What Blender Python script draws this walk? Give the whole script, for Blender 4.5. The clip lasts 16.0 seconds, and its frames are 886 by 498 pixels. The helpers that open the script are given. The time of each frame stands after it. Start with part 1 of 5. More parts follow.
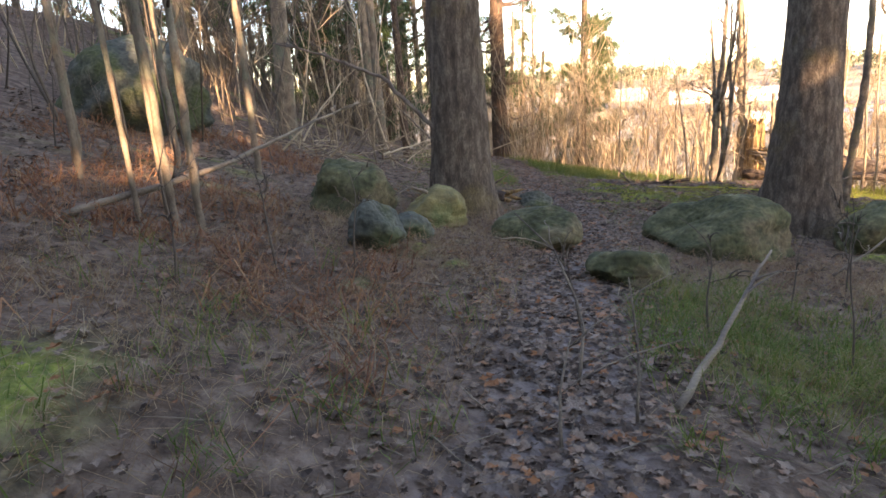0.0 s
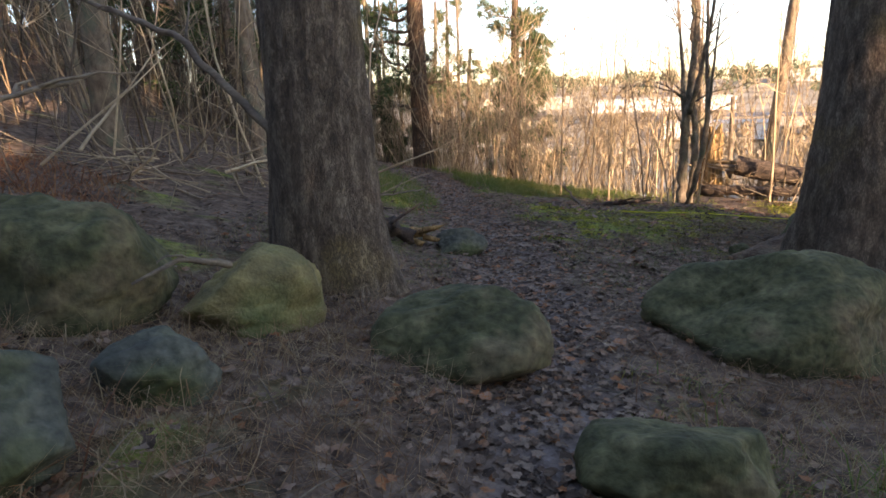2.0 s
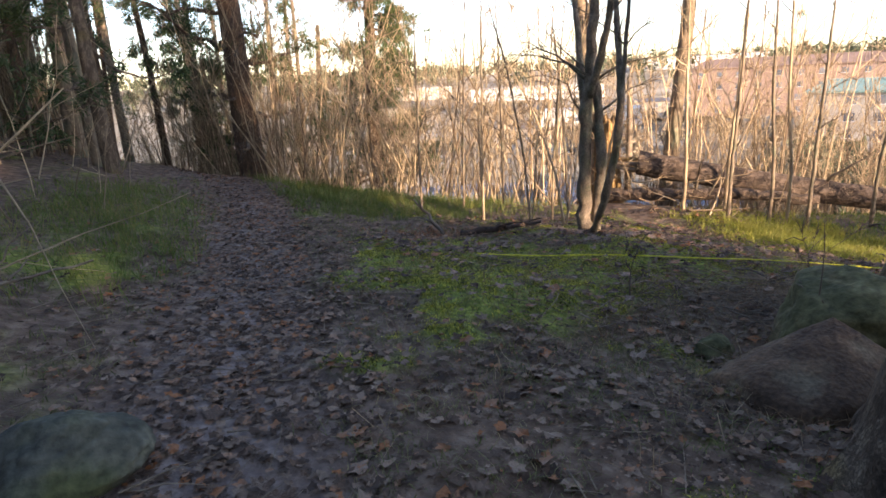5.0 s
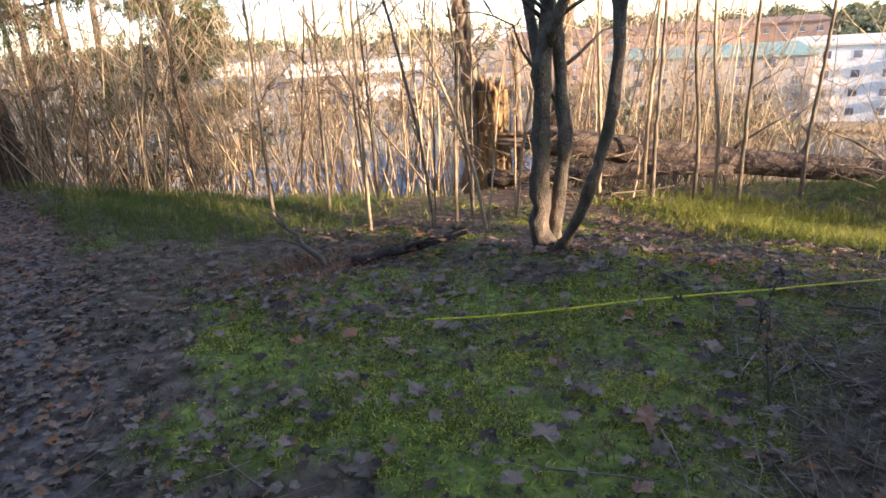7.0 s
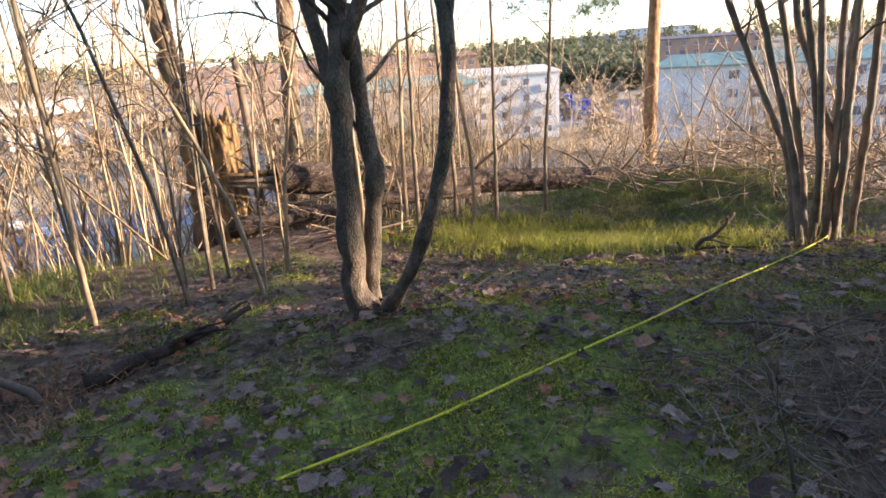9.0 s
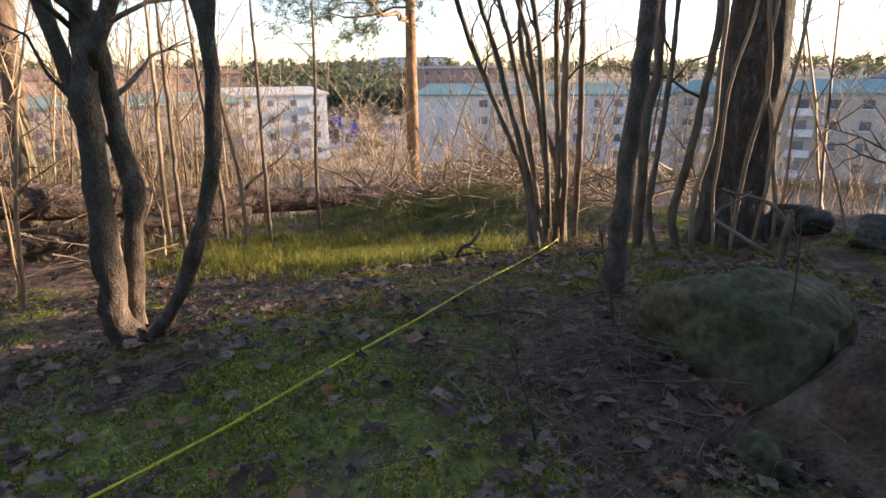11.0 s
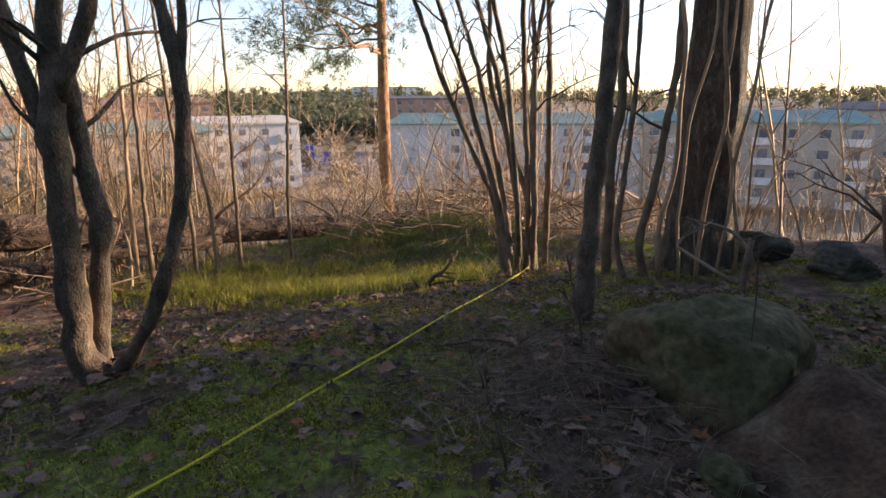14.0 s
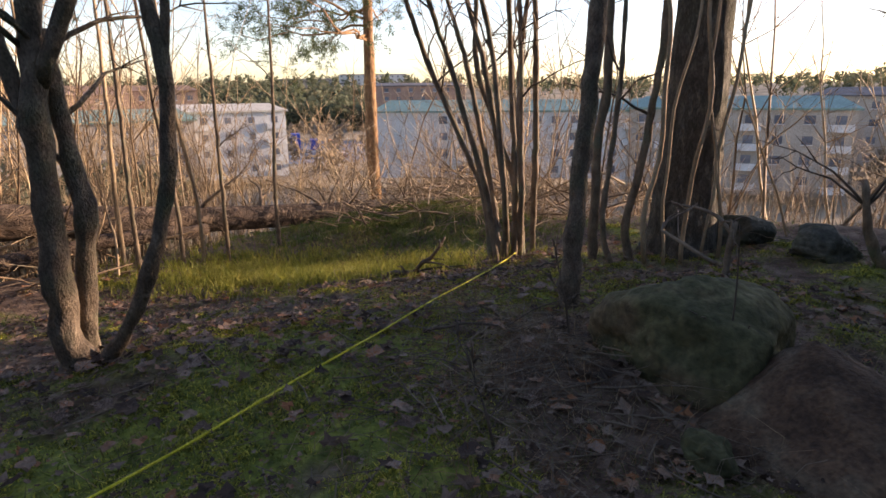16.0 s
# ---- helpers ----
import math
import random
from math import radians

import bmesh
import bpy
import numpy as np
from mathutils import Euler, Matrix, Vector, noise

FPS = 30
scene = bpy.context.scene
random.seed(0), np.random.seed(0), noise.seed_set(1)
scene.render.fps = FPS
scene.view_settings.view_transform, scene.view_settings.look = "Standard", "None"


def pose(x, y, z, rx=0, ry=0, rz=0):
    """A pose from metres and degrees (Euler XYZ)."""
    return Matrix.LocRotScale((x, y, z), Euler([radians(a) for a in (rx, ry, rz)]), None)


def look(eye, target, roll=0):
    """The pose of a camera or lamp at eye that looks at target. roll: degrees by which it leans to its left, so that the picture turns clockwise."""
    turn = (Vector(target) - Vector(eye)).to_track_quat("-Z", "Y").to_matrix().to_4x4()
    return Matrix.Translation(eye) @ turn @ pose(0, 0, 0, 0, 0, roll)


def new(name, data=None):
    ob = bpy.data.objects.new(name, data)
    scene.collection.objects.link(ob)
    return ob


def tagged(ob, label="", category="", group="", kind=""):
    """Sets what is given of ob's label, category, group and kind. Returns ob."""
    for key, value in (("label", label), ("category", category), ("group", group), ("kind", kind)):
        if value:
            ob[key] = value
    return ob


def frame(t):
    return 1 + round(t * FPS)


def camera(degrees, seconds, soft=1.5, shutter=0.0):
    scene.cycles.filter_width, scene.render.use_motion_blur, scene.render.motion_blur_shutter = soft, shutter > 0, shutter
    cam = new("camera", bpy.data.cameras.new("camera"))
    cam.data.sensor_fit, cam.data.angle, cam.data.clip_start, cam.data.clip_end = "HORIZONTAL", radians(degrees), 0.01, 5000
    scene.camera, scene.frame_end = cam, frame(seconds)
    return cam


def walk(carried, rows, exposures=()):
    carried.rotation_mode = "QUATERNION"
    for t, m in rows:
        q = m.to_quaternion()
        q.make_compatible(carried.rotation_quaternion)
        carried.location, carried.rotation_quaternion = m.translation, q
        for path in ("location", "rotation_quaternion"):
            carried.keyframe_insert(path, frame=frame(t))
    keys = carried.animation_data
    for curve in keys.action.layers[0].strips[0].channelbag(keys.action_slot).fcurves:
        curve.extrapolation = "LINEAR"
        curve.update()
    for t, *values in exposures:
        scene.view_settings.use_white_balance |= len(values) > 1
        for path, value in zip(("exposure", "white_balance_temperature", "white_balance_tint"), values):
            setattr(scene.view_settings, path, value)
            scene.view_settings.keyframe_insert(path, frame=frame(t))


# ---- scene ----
cam = camera(73.0, 16.0, 1.6)
PATH = [
    (0, (-0.036, -0.147, 1.174), (-0.078, 1.785, 0.661), -3.5),
    (0.5, (0.132, 0.73, 1.088), (0.152, 2.666, 0.588), -3.5),
    (1, (0.203, 1.53, 1.061), (0.292, 3.467, 0.568), -2.8),
    (1.5, (0.334, 2.338, 0.991), (0.484, 4.271, 0.499), -2.4),
    (2, (0.46, 3.083, 0.934), (0.652, 5.008, 0.428), -2.4),
    (2.5, (0.593, 3.756, 0.901), (0.823, 5.675, 0.387), -2.4),
    (3, (0.873, 4.367, 0.887), (1.149, 6.279, 0.368), -2.3),
    (3.5, (1.173, 4.952, 0.814), (1.49, 6.857, 0.294), -2.4),
    (4, (1.558, 5.577, 0.717), (1.93, 7.467, 0.18), -2.1),
    (4.2, (1.717, 5.767, 0.719), (2.108, 7.654, 0.182), -2.6),
    (6.3, (2.255, 8.613, 0.584), (3.108, 10.316, -0.025), -1.7),
    (6.5, (2.309, 8.855, 0.546), (3.198, 10.536, -0.075), -2.0),
    (7, (2.448, 9.48, 0.488), (3.481, 11.063, -0.167), -3.4),
    (7.5, (2.48, 9.951, 0.432), (3.678, 11.408, -0.234), -4.2),
    (8, (2.613, 10.314, 0.384), (3.993, 11.607, -0.264), -4.5),
    (8.5, (2.741, 10.56, 0.403), (4.305, 11.641, -0.218), -4.4),
    (9, (2.765, 10.704, 0.386), (4.437, 11.616, -0.224), -3.8),
    (9.5, (2.681, 10.773, 0.355), (4.437, 11.516, -0.247), -2.8),
    (10, (2.615, 10.715, 0.394), (4.452, 11.248, -0.19), -1.6),
    (10.2, (2.603, 10.683, 0.384), (4.465, 11.129, -0.195), -1.2),
    (12.3, (2.58, 10.622, 0.382), (4.501, 10.726, -0.165), -0.7),
    (12.5, (2.571, 10.625, 0.387), (4.495, 10.728, -0.146), -0.7),
    (13, (2.561, 10.62, 0.388), (4.491, 10.736, -0.124), -0.5),
    (13.5, (2.562, 10.622, 0.396), (4.497, 10.748, -0.095), -0.5),
    (14, (2.563, 10.619, 0.403), (4.5, 10.748, -0.078), -0.3),
    (14.5, (2.56, 10.612, 0.398), (4.496, 10.723, -0.093), -0.2),
    (15, (2.556, 10.612, 0.395), (4.489, 10.725, -0.105), -0.2),
    (15.5, (2.548, 10.607, 0.393), (4.478, 10.706, -0.125), -0.2),
    (16, (2.537, 10.609, 0.39), (4.466, 10.7, -0.13), -0.5),
]
EXPOSE = [(0, 2.85, 7200, 26), (0.5, 2.55, 7000, 24), (2.0, 2.15, 6900, 24), (4.2, 2.05, 6600, 23), (6.3, 2.15, 6200, 23), (8, 2.15, 6050, 22), (9.5, 1.9, 6100, 22), (10.2, 1.75, 6150, 23), (12.3, 1.4, 6600, 27), (16, 1.25, 6650, 28)]
walk(cam, [(t, look(eye, target, roll)) for t, eye, target, roll in PATH], EXPOSE)

# ---- world, sun ----
SUN_TO = Vector((0.36, -0.93, 0.0)).normalized() * math.cos(radians(11)) + Vector((0, 0, math.sin(radians(11))))
world = bpy.data.worlds.new("sky")
scene.world = world
world.use_nodes = True
wn = world.node_tree.nodes
sky = wn.new("ShaderNodeTexSky")
sky.sky_type = "NISHITA"
sky.sun_disc = False
sky.sun_elevation = radians(11)
sky.sun_rotation = radians(159)
sky.air_density, sky.dust_density, sky.ozone_density = 0.9, 0.5, 1.4
wn["Background"].inputs["Strength"].default_value = 0.15
world.node_tree.links.new(sky.outputs[0], wn["Background"].inputs["Color"])
sun = new("sun", bpy.data.lights.new("sun", "SUN"))
sun.data.energy, sun.data.angle, sun.data.color = 5.0, radians(0.6), (1.0, 0.8, 0.55)
sun.matrix_world = look(SUN_TO * 50, (0, 0, 0))


# ---- materials ----
def material(name, ramp, scale=8.0, detail=6.0, rough=0.85, bump=0.3, fine=60.0, stretch=(1, 1, 1), leafy=0.0, spot=None, by_island=0.0, by_object=0.0, metal=0.0, plates=0.0, grain=0.5):
    """A rough natural surface: colour ramp over noise at one scale, brightness grain at a finer one, relief from both."""
    m = bpy.data.materials.new(name)
    m.use_nodes = True
    n, l = m.node_tree.nodes, m.node_tree.links
    p = n["Principled BSDF"]
    tc, mp = n.new("ShaderNodeTexCoord"), n.new("ShaderNodeMapping")
    mp.inputs["Scale"].default_value = stretch
    l.new(tc.outputs["Object"], mp.inputs[0])
    a, b = n.new("ShaderNodeTexNoise"), n.new("ShaderNodeTexNoise")
    a.inputs["Scale"].default_value, a.inputs["Detail"].default_value = scale, detail
    b.inputs["Scale"].default_value, b.inputs["Detail"].default_value = fine, 3.0
    for t in (a, b):
        l.new(mp.outputs[0], t.inputs["Vector"])
    r = n.new("ShaderNodeValToRGB")
    while len(r.color_ramp.elements) < len(ramp):
        r.color_ramp.elements.new(0.5)
    for e, (at, col) in zip(r.color_ramp.elements, ramp):
        e.position, e.color = at, (*col, 1)
    fac = a.outputs["Fac"]
    if by_island or by_object:
        add = n.new("ShaderNodeMath")
        add.operation = "MULTIPLY_ADD"
        src = n.new("ShaderNodeNewGeometry").outputs["Random Per Island"] if by_island else n.new("ShaderNodeObjectInfo").outputs["Random"]
        l.new(src, add.inputs[0])
        add.inputs[1].default_value = by_island or by_object
        sub = n.new("ShaderNodeMath")
        sub.operation = "SUBTRACT"
        l.new(a.outputs["Fac"], sub.inputs[0])
        sub.inputs[1].default_value = (by_island or by_object) / 2
        l.new(sub.outputs[0], add.inputs[2])
        fac = add.outputs[0]
    l.new(fac, r.inputs[0])
    col = r.outputs[0]
    if spot:
        c2, scl, lo, hi = spot
        s = n.new("ShaderNodeTexNoise")
        s.inputs["Scale"].default_value, s.inputs["Detail"].default_value = scl, 5.0
        l.new(tc.outputs["Object"], s.inputs["Vector"])
        mr = n.new("ShaderNodeMapRange")
        mr.inputs[1].default_value, mr.inputs[2].default_value = lo, hi
        l.new(s.outputs["Fac"], mr.inputs[0])
        mx = n.new("ShaderNodeMix")
        mx.data_type = "RGBA"
        l.new(mr.outputs[0], mx.inputs["Factor"])
        l.new(col, mx.inputs[6])
        mx.inputs[7].default_value = (*c2, 1)
        col = mx.outputs[2]
    crack = None
    if plates:
        wob = n.new("ShaderNodeMix")
        wob.data_type = "RGBA"
        wob.inputs["Factor"].default_value = 0.3
        l.new(mp.outputs[0], wob.inputs[6])
        l.new(a.outputs["Color"], wob.inputs[7])
        vo = n.new("ShaderNodeTexVoronoi")
        vo.feature = "DISTANCE_TO_EDGE"
        vo.inputs["Scale"].default_value = plates
        l.new(wob.outputs[2], vo.inputs["Vector"])
        cr = n.new("ShaderNodeMapRange")
        cr.inputs[1].default_value, cr.inputs[2].default_value, cr.inputs[3].default_value = 0.0, 0.2, 0.45
        l.new(vo.outputs["Distance"], cr.inputs[0])
        crack = cr.outputs[0]
        dk = n.new("ShaderNodeMix")
        dk.data_type = "RGBA"
        l.new(crack, dk.inputs["Factor"])
        dk.inputs[6].default_value = (*(0.45 * v for v in ramp[0][1]), 1)
        l.new(col, dk.inputs[7])
        col = dk.outputs[2]
    g = n.new("ShaderNodeMix")
    g.data_type, g.blend_type = "RGBA", "OVERLAY"
    g.inputs["Factor"].default_value = grain
    l.new(col, g.inputs[6])
    l.new(b.outputs["Fac"], g.inputs[7])
    l.new(g.outputs[2], p.inputs["Base Color"])
    p.inputs["Roughness"].default_value, p.inputs["Metallic"].default_value = rough, metal
    p.inputs["Specular IOR Level"].default_value = 0.3
    if bump:
        h = n.new("ShaderNodeMath")
        h.operation = "MULTIPLY_ADD"
        l.new(b.outputs["Fac"], h.inputs[0])
        h.inputs[1].default_value = 0.4
        l.new(a.outputs["Fac"], h.inputs[2])
        bm = n.new("ShaderNodeBump")
        bm.inputs["Strength"].default_value, bm.inputs["Distance"].default_value = bump, 0.03
        if crack:
            hc = n.new("ShaderNodeMath")
            hc.operation = "MULTIPLY_ADD"
            l.new(crack, hc.inputs[0])
            hc.inputs[1].default_value = 0.9
            l.new(h.outputs[0], hc.inputs[2])
            h = hc
        l.new(h.outputs[0], bm.inputs["Height"])
        l.new(bm.outputs[0], p.inputs["Normal"])
    if leafy:
        tr = n.new("ShaderNodeBsdfTranslucent")
        l.new(g.outputs[2], tr.inputs["Color"])
        ms = n.new("ShaderNodeMixShader")
        ms.inputs[0].default_value = leafy
        l.new(p.outputs[0], ms.inputs[1])
        l.new(tr.outputs[0], ms.inputs[2])
        l.new(ms.outputs[0], n["Material Output"].inputs[0])
    return m


BARK_SPRUCE = material("bark_spruce", [(0.3, (0.085, 0.06, 0.04)), (0.5, (0.175, 0.126, 0.084)), (0.72, (0.3, 0.225, 0.15))], 17, 9, 0.92, 0.8, 80, (1, 1, 0.34), spot=((0.27, 0.19, 0.075), 1.5, 0.56, 0.7), plates=30.0)
# Grey-brown plated bark with greenish spots.
BARK_PLATED = material("plated_grey_bark", [(0.3, (0.07, 0.062, 0.046)), (0.5, (0.14, 0.126, 0.095)), (0.72, (0.25, 0.225, 0.17))], 15, 9, 0.92, 0.8, 80, (1, 1, 0.34), spot=((0.1, 0.105, 0.05), 1.6, 0.53, 0.7), plates=26.0)
BARK_PINE = material("bark_pine", [(0.3, (0.06, 0.04, 0.028)), (0.52, (0.15, 0.092, 0.055)), (0.75, (0.27, 0.165, 0.09))], 15, 8, 0.88, 1.0, 70, (1, 1, 0.35), plates=18.0)
# Orange pine bark, brightened to stand in for the sun on the trunk.
BARK_ORANGE = material("sunlit_pine_bark", [(0.3, (0.17, 0.1, 0.05)), (0.52, (0.33, 0.19, 0.09)), (0.75, (0.5, 0.31, 0.15))], 15, 8, 0.85, 0.8, 70, (1, 1, 0.4))
BARK_GREY = material("bark_grey", [(0.3, (0.1, 0.07, 0.045)), (0.55, (0.2, 0.146, 0.092)), (0.8, (0.33, 0.25, 0.165))], 12, 7, 0.75, 0.5, 90, (1, 1, 0.5), spot=((0.13, 0.14, 0.085), 3.0, 0.5, 0.7))
BARK_ROWAN = material("rowan_bark", [(0.3, (0.08, 0.06, 0.042)), (0.55, (0.165, 0.125, 0.086)), (0.8, (0.29, 0.225, 0.155))], 13, 9, 0.85, 0.9, 90, (1, 1, 0.6), spot=((0.1, 0.1, 0.06), 4.0, 0.5, 0.68), grain=0.9)
BARK_TWIG = material("bark_twig", [(0.2, (0.15, 0.1, 0.058)), (0.5, (0.31, 0.222, 0.128)), (0.8, (0.5, 0.378, 0.228))], 2.5, 3, 0.7, 0.0, 40, (1, 1, 0.6), by_island=0.6)
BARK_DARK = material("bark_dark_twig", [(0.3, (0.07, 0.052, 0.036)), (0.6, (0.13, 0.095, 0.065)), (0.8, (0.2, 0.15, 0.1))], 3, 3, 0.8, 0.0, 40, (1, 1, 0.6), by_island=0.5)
DEAD_WOOD = material("dead_wood", [(0.3, (0.10, 0.075, 0.055)), (0.55, (0.2, 0.15, 0.1)), (0.8, (0.32, 0.25, 0.17))], 6, 7, 0.85, 0.6, 80, (0.3, 1, 1))
LOG_BARK = material("log_bark", [(0.3, (0.06, 0.042, 0.03)), (0.55, (0.13, 0.09, 0.062)), (0.8, (0.24, 0.175, 0.12))], 9, 8, 0.9, 1.0, 70, (0.5, 1, 1), plates=9.0)
SPLIT_WOOD = material("split_wood", [(0.3, (0.1, 0.06, 0.03)), (0.5, (0.27, 0.16, 0.06)), (0.75, (0.42, 0.265, 0.1))], 14, 8, 0.8, 1.0, 70, (1, 1, 0.1))
ROT_WOOD = material("rotten_wood", [(0.3, (0.03, 0.022, 0.017)), (0.6, (0.075, 0.05, 0.035)), (0.8, (0.15, 0.1, 0.062))], 12, 7, 0.95, 1.0, 60)
STONE_MOSS = material("mossy_stone", [(0.3, (0.04, 0.04, 0.018)), (0.5, (0.08, 0.077, 0.033)), (0.72, (0.155, 0.138, 0.066))], 4.5, 12, 0.95, 1.0, 22, spot=((0.13, 0.095, 0.05), 2.2, 0.52, 0.66), grain=0.95)
# Sun's yellow is put into this stone's colour; the green spots are moss.
STONE_SUNLIT = material("sunlit_stone", [(0.3, (0.09, 0.075, 0.035)), (0.5, (0.19, 0.15, 0.06)), (0.75, (0.3, 0.24, 0.09))], 5.5, 9, 0.9, 0.7, 60, spot=((0.11, 0.13, 0.05), 2.2, 0.5, 0.68))
STONE_BARE = material("bare_stone", [(0.3, (0.045, 0.026, 0.014)), (0.55, (0.1, 0.058, 0.031)), (0.8, (0.19, 0.12, 0.066))], 5.0, 12, 0.85, 0.9, 40, spot=((0.15, 0.115, 0.07), 4, 0.52, 0.7), grain=0.8)
STONE_GREEN = material("grey_green_stone", [(0.3, (0.045, 0.046, 0.034)), (0.52, (0.082, 0.081, 0.058)), (0.75, (0.155, 0.147, 0.105))], 5.0, 12, 0.92, 1.0, 24, spot=((0.07, 0.075, 0.028), 2.0, 0.48, 0.62), grain=0.95)
LEAF = material("fallen_leaf", [(0.15, (0.045, 0.028, 0.018)), (0.42, (0.105, 0.064, 0.04)), (0.7, (0.235, 0.165, 0.115)), (0.9, (0.25, 0.1, 0.038))], 4, 3, 0.85, 0.0, 120, by_island=0.75)
LEAF_ONE = material("single_leaf", [(0.15, (0.05, 0.03, 0.02)), (0.42, (0.11, 0.068, 0.044)), (0.68, (0.26, 0.19, 0.14)), (0.9, (0.32, 0.115, 0.035))], 9, 4, 0.8, 0.3, 120, by_object=0.75)
BRACKEN = material("dead_bracken", [(0.2, (0.16, 0.065, 0.032)), (0.5, (0.28, 0.125, 0.06)), (0.8, (0.38, 0.21, 0.1))], 1.2, 3, 0.75, 0.0, 30, leafy=0.25, by_island=0.5)
GRASS = material("grass_blade", [(0.2, (0.07, 0.115, 0.02)), (0.5, (0.13, 0.17, 0.03)), (0.8, (0.26, 0.22, 0.075))], 1.2, 3, 0.65, 0.0, 30, leafy=0.35, by_island=0.5)
GRASS_OLIVE = material("olive_grass_blade", [(0.2, (0.08, 0.09, 0.03)), (0.5, (0.15, 0.15, 0.055)), (0.8, (0.27, 0.22, 0.11))], 1.2, 3, 0.7, 0.0, 30, leafy=0.3, by_island=0.5)
GRASS_DRY = material("dry_grass_blade", [(0.2, (0.14, 0.072, 0.04)), (0.5, (0.27, 0.165, 0.085)), (0.8, (0.4, 0.3, 0.17))], 1.2, 3, 0.7, 0.0, 30, leafy=0.3, by_island=0.5)
MOSS = material("moss_blade", [(0.2, (0.07, 0.085, 0.015)), (0.5, (0.27, 0.285, 0.038)), (0.8, (0.6, 0.53, 0.09))], 1.5, 3, 0.8, 0.0, 30, leafy=0.3, by_island=0.7)
# Grass brightened to yellow: sunlight on the strip is put into the colour.
GRASS_LIT = material("lit_grass_blade", [(0.2, (0.15, 0.17, 0.025)), (0.5, (0.27, 0.27, 0.045)), (0.8, (0.38, 0.33, 0.08))], 1.2, 3, 0.6, 0.0, 30, leafy=0.5, by_island=0.5)
NEEDLE = material("conifer_needle", [(0.2, (0.035, 0.055, 0.018)), (0.5, (0.06, 0.09, 0.028)), (0.8, (0.12, 0.14, 0.045))], 0.8, 3, 0.6, 0.0, 30, leafy=0.25, by_island=0.5)
FAR_LEAF = material("far_foliage", [(0.2, (0.075, 0.09, 0.05)), (0.5, (0.12, 0.13, 0.075)), (0.8, (0.19, 0.18, 0.11))], 0.05, 3, 0.9, 0.0, 2, leafy=0.35, by_island=0.4)
FAR_BRUSH = material("far_bare_brush", [(0.2, (0.16, 0.125, 0.085)), (0.5, (0.25, 0.2, 0.14)), (0.8, (0.33, 0.27, 0.19))], 0.05, 3, 0.9, 0.0, 2, by_island=0.5)
LEASH = material("leash_cord", [(0.3, (0.55, 0.5, 0.02)), (0.6, (0.72, 0.66, 0.04))], 60, 3, 0.55, 0.6, 300)
WALL_WHITE = material("white_render", [(0.3, (0.55, 0.53, 0.5)), (0.7, (0.68, 0.66, 0.62))], 0.3, 6, 0.85, 0.1, 3)
WALL_BEIGE = material("beige_brick", [(0.3, (0.36, 0.31, 0.25)), (0.7, (0.46, 0.4, 0.33))], 0.3, 6, 0.85, 0.1, 4)
WALL_RED = material("red_brick", [(0.3, (0.27, 0.18, 0.14)), (0.7, (0.36, 0.25, 0.19))], 0.3, 6, 0.85, 0.1, 4)
ROOF_GREEN = material("green_copper_roof", [(0.3, (0.16, 0.25, 0.21)), (0.7, (0.23, 0.33, 0.28))], 0.2, 6, 0.6, 0.1, 3)
ROOF_DARK = material("dark_felt_roof", [(0.3, (0.10, 0.095, 0.1)), (0.7, (0.17, 0.16, 0.16))], 0.3, 6, 0.8, 0.1, 3)
ROOF_BROWN = material("brown_tile_roof", [(0.3, (0.2, 0.13, 0.095)), (0.7, (0.29, 0.19, 0.14))], 0.3, 6, 0.85, 0.1, 3)
ROOF_PALE = material("pale_sheet_roof", [(0.3, (0.5, 0.45, 0.36)), (0.7, (0.62, 0.56, 0.46))], 0.3, 6, 0.6, 0.1, 3)
GLASS_FAR = material("window_glass", [(0.3, (0.1, 0.11, 0.13)), (0.7, (0.2, 0.21, 0.23))], 0.5, 2, 0.2, 0.0, 3, by_object=0.5)
ASPHALT = material("asphalt", [(0.3, (0.16, 0.17, 0.2)), (0.7, (0.25, 0.26, 0.29))], 0.2, 6, 0.8, 0.1, 5)
PAINT_BLUE = material("blue_paint", [(0.3, (0.03, 0.06, 0.32)), (0.7, (0.05, 0.09, 0.42))], 0.5, 4, 0.5, 0.0, 4)
PAINT_ORANGE = material("orange_paint", [(0.3, (0.6, 0.2, 0.04)), (0.7, (0.72, 0.27, 0.06))], 0.5, 4, 0.5, 0.0, 4)
PAINT_CAR = material("car_paint", [(0.2, (0.05, 0.06, 0.08)), (0.45, (0.3, 0.32, 0.35)), (0.6, (0.28, 0.06, 0.05)), (0.8, (0.6, 0.62, 0.64))], 0.05, 2, 0.3, 0.0, 3, by_object=1.2)
RUBBER = material("rubber", [(0.3, (0.02, 0.02, 0.02)), (0.7, (0.035, 0.035, 0.035))], 3, 2, 0.8, 0.0, 9)


# ---- shape helpers ----
rng = np.random.default_rng(7)


def lattice(ix, iy, iz, seed):
    h = np.sin(ix * 127.1 + iy * 311.7 + iz * 74.7 + seed * 53.3) * 43758.5453
    return h - np.floor(h)


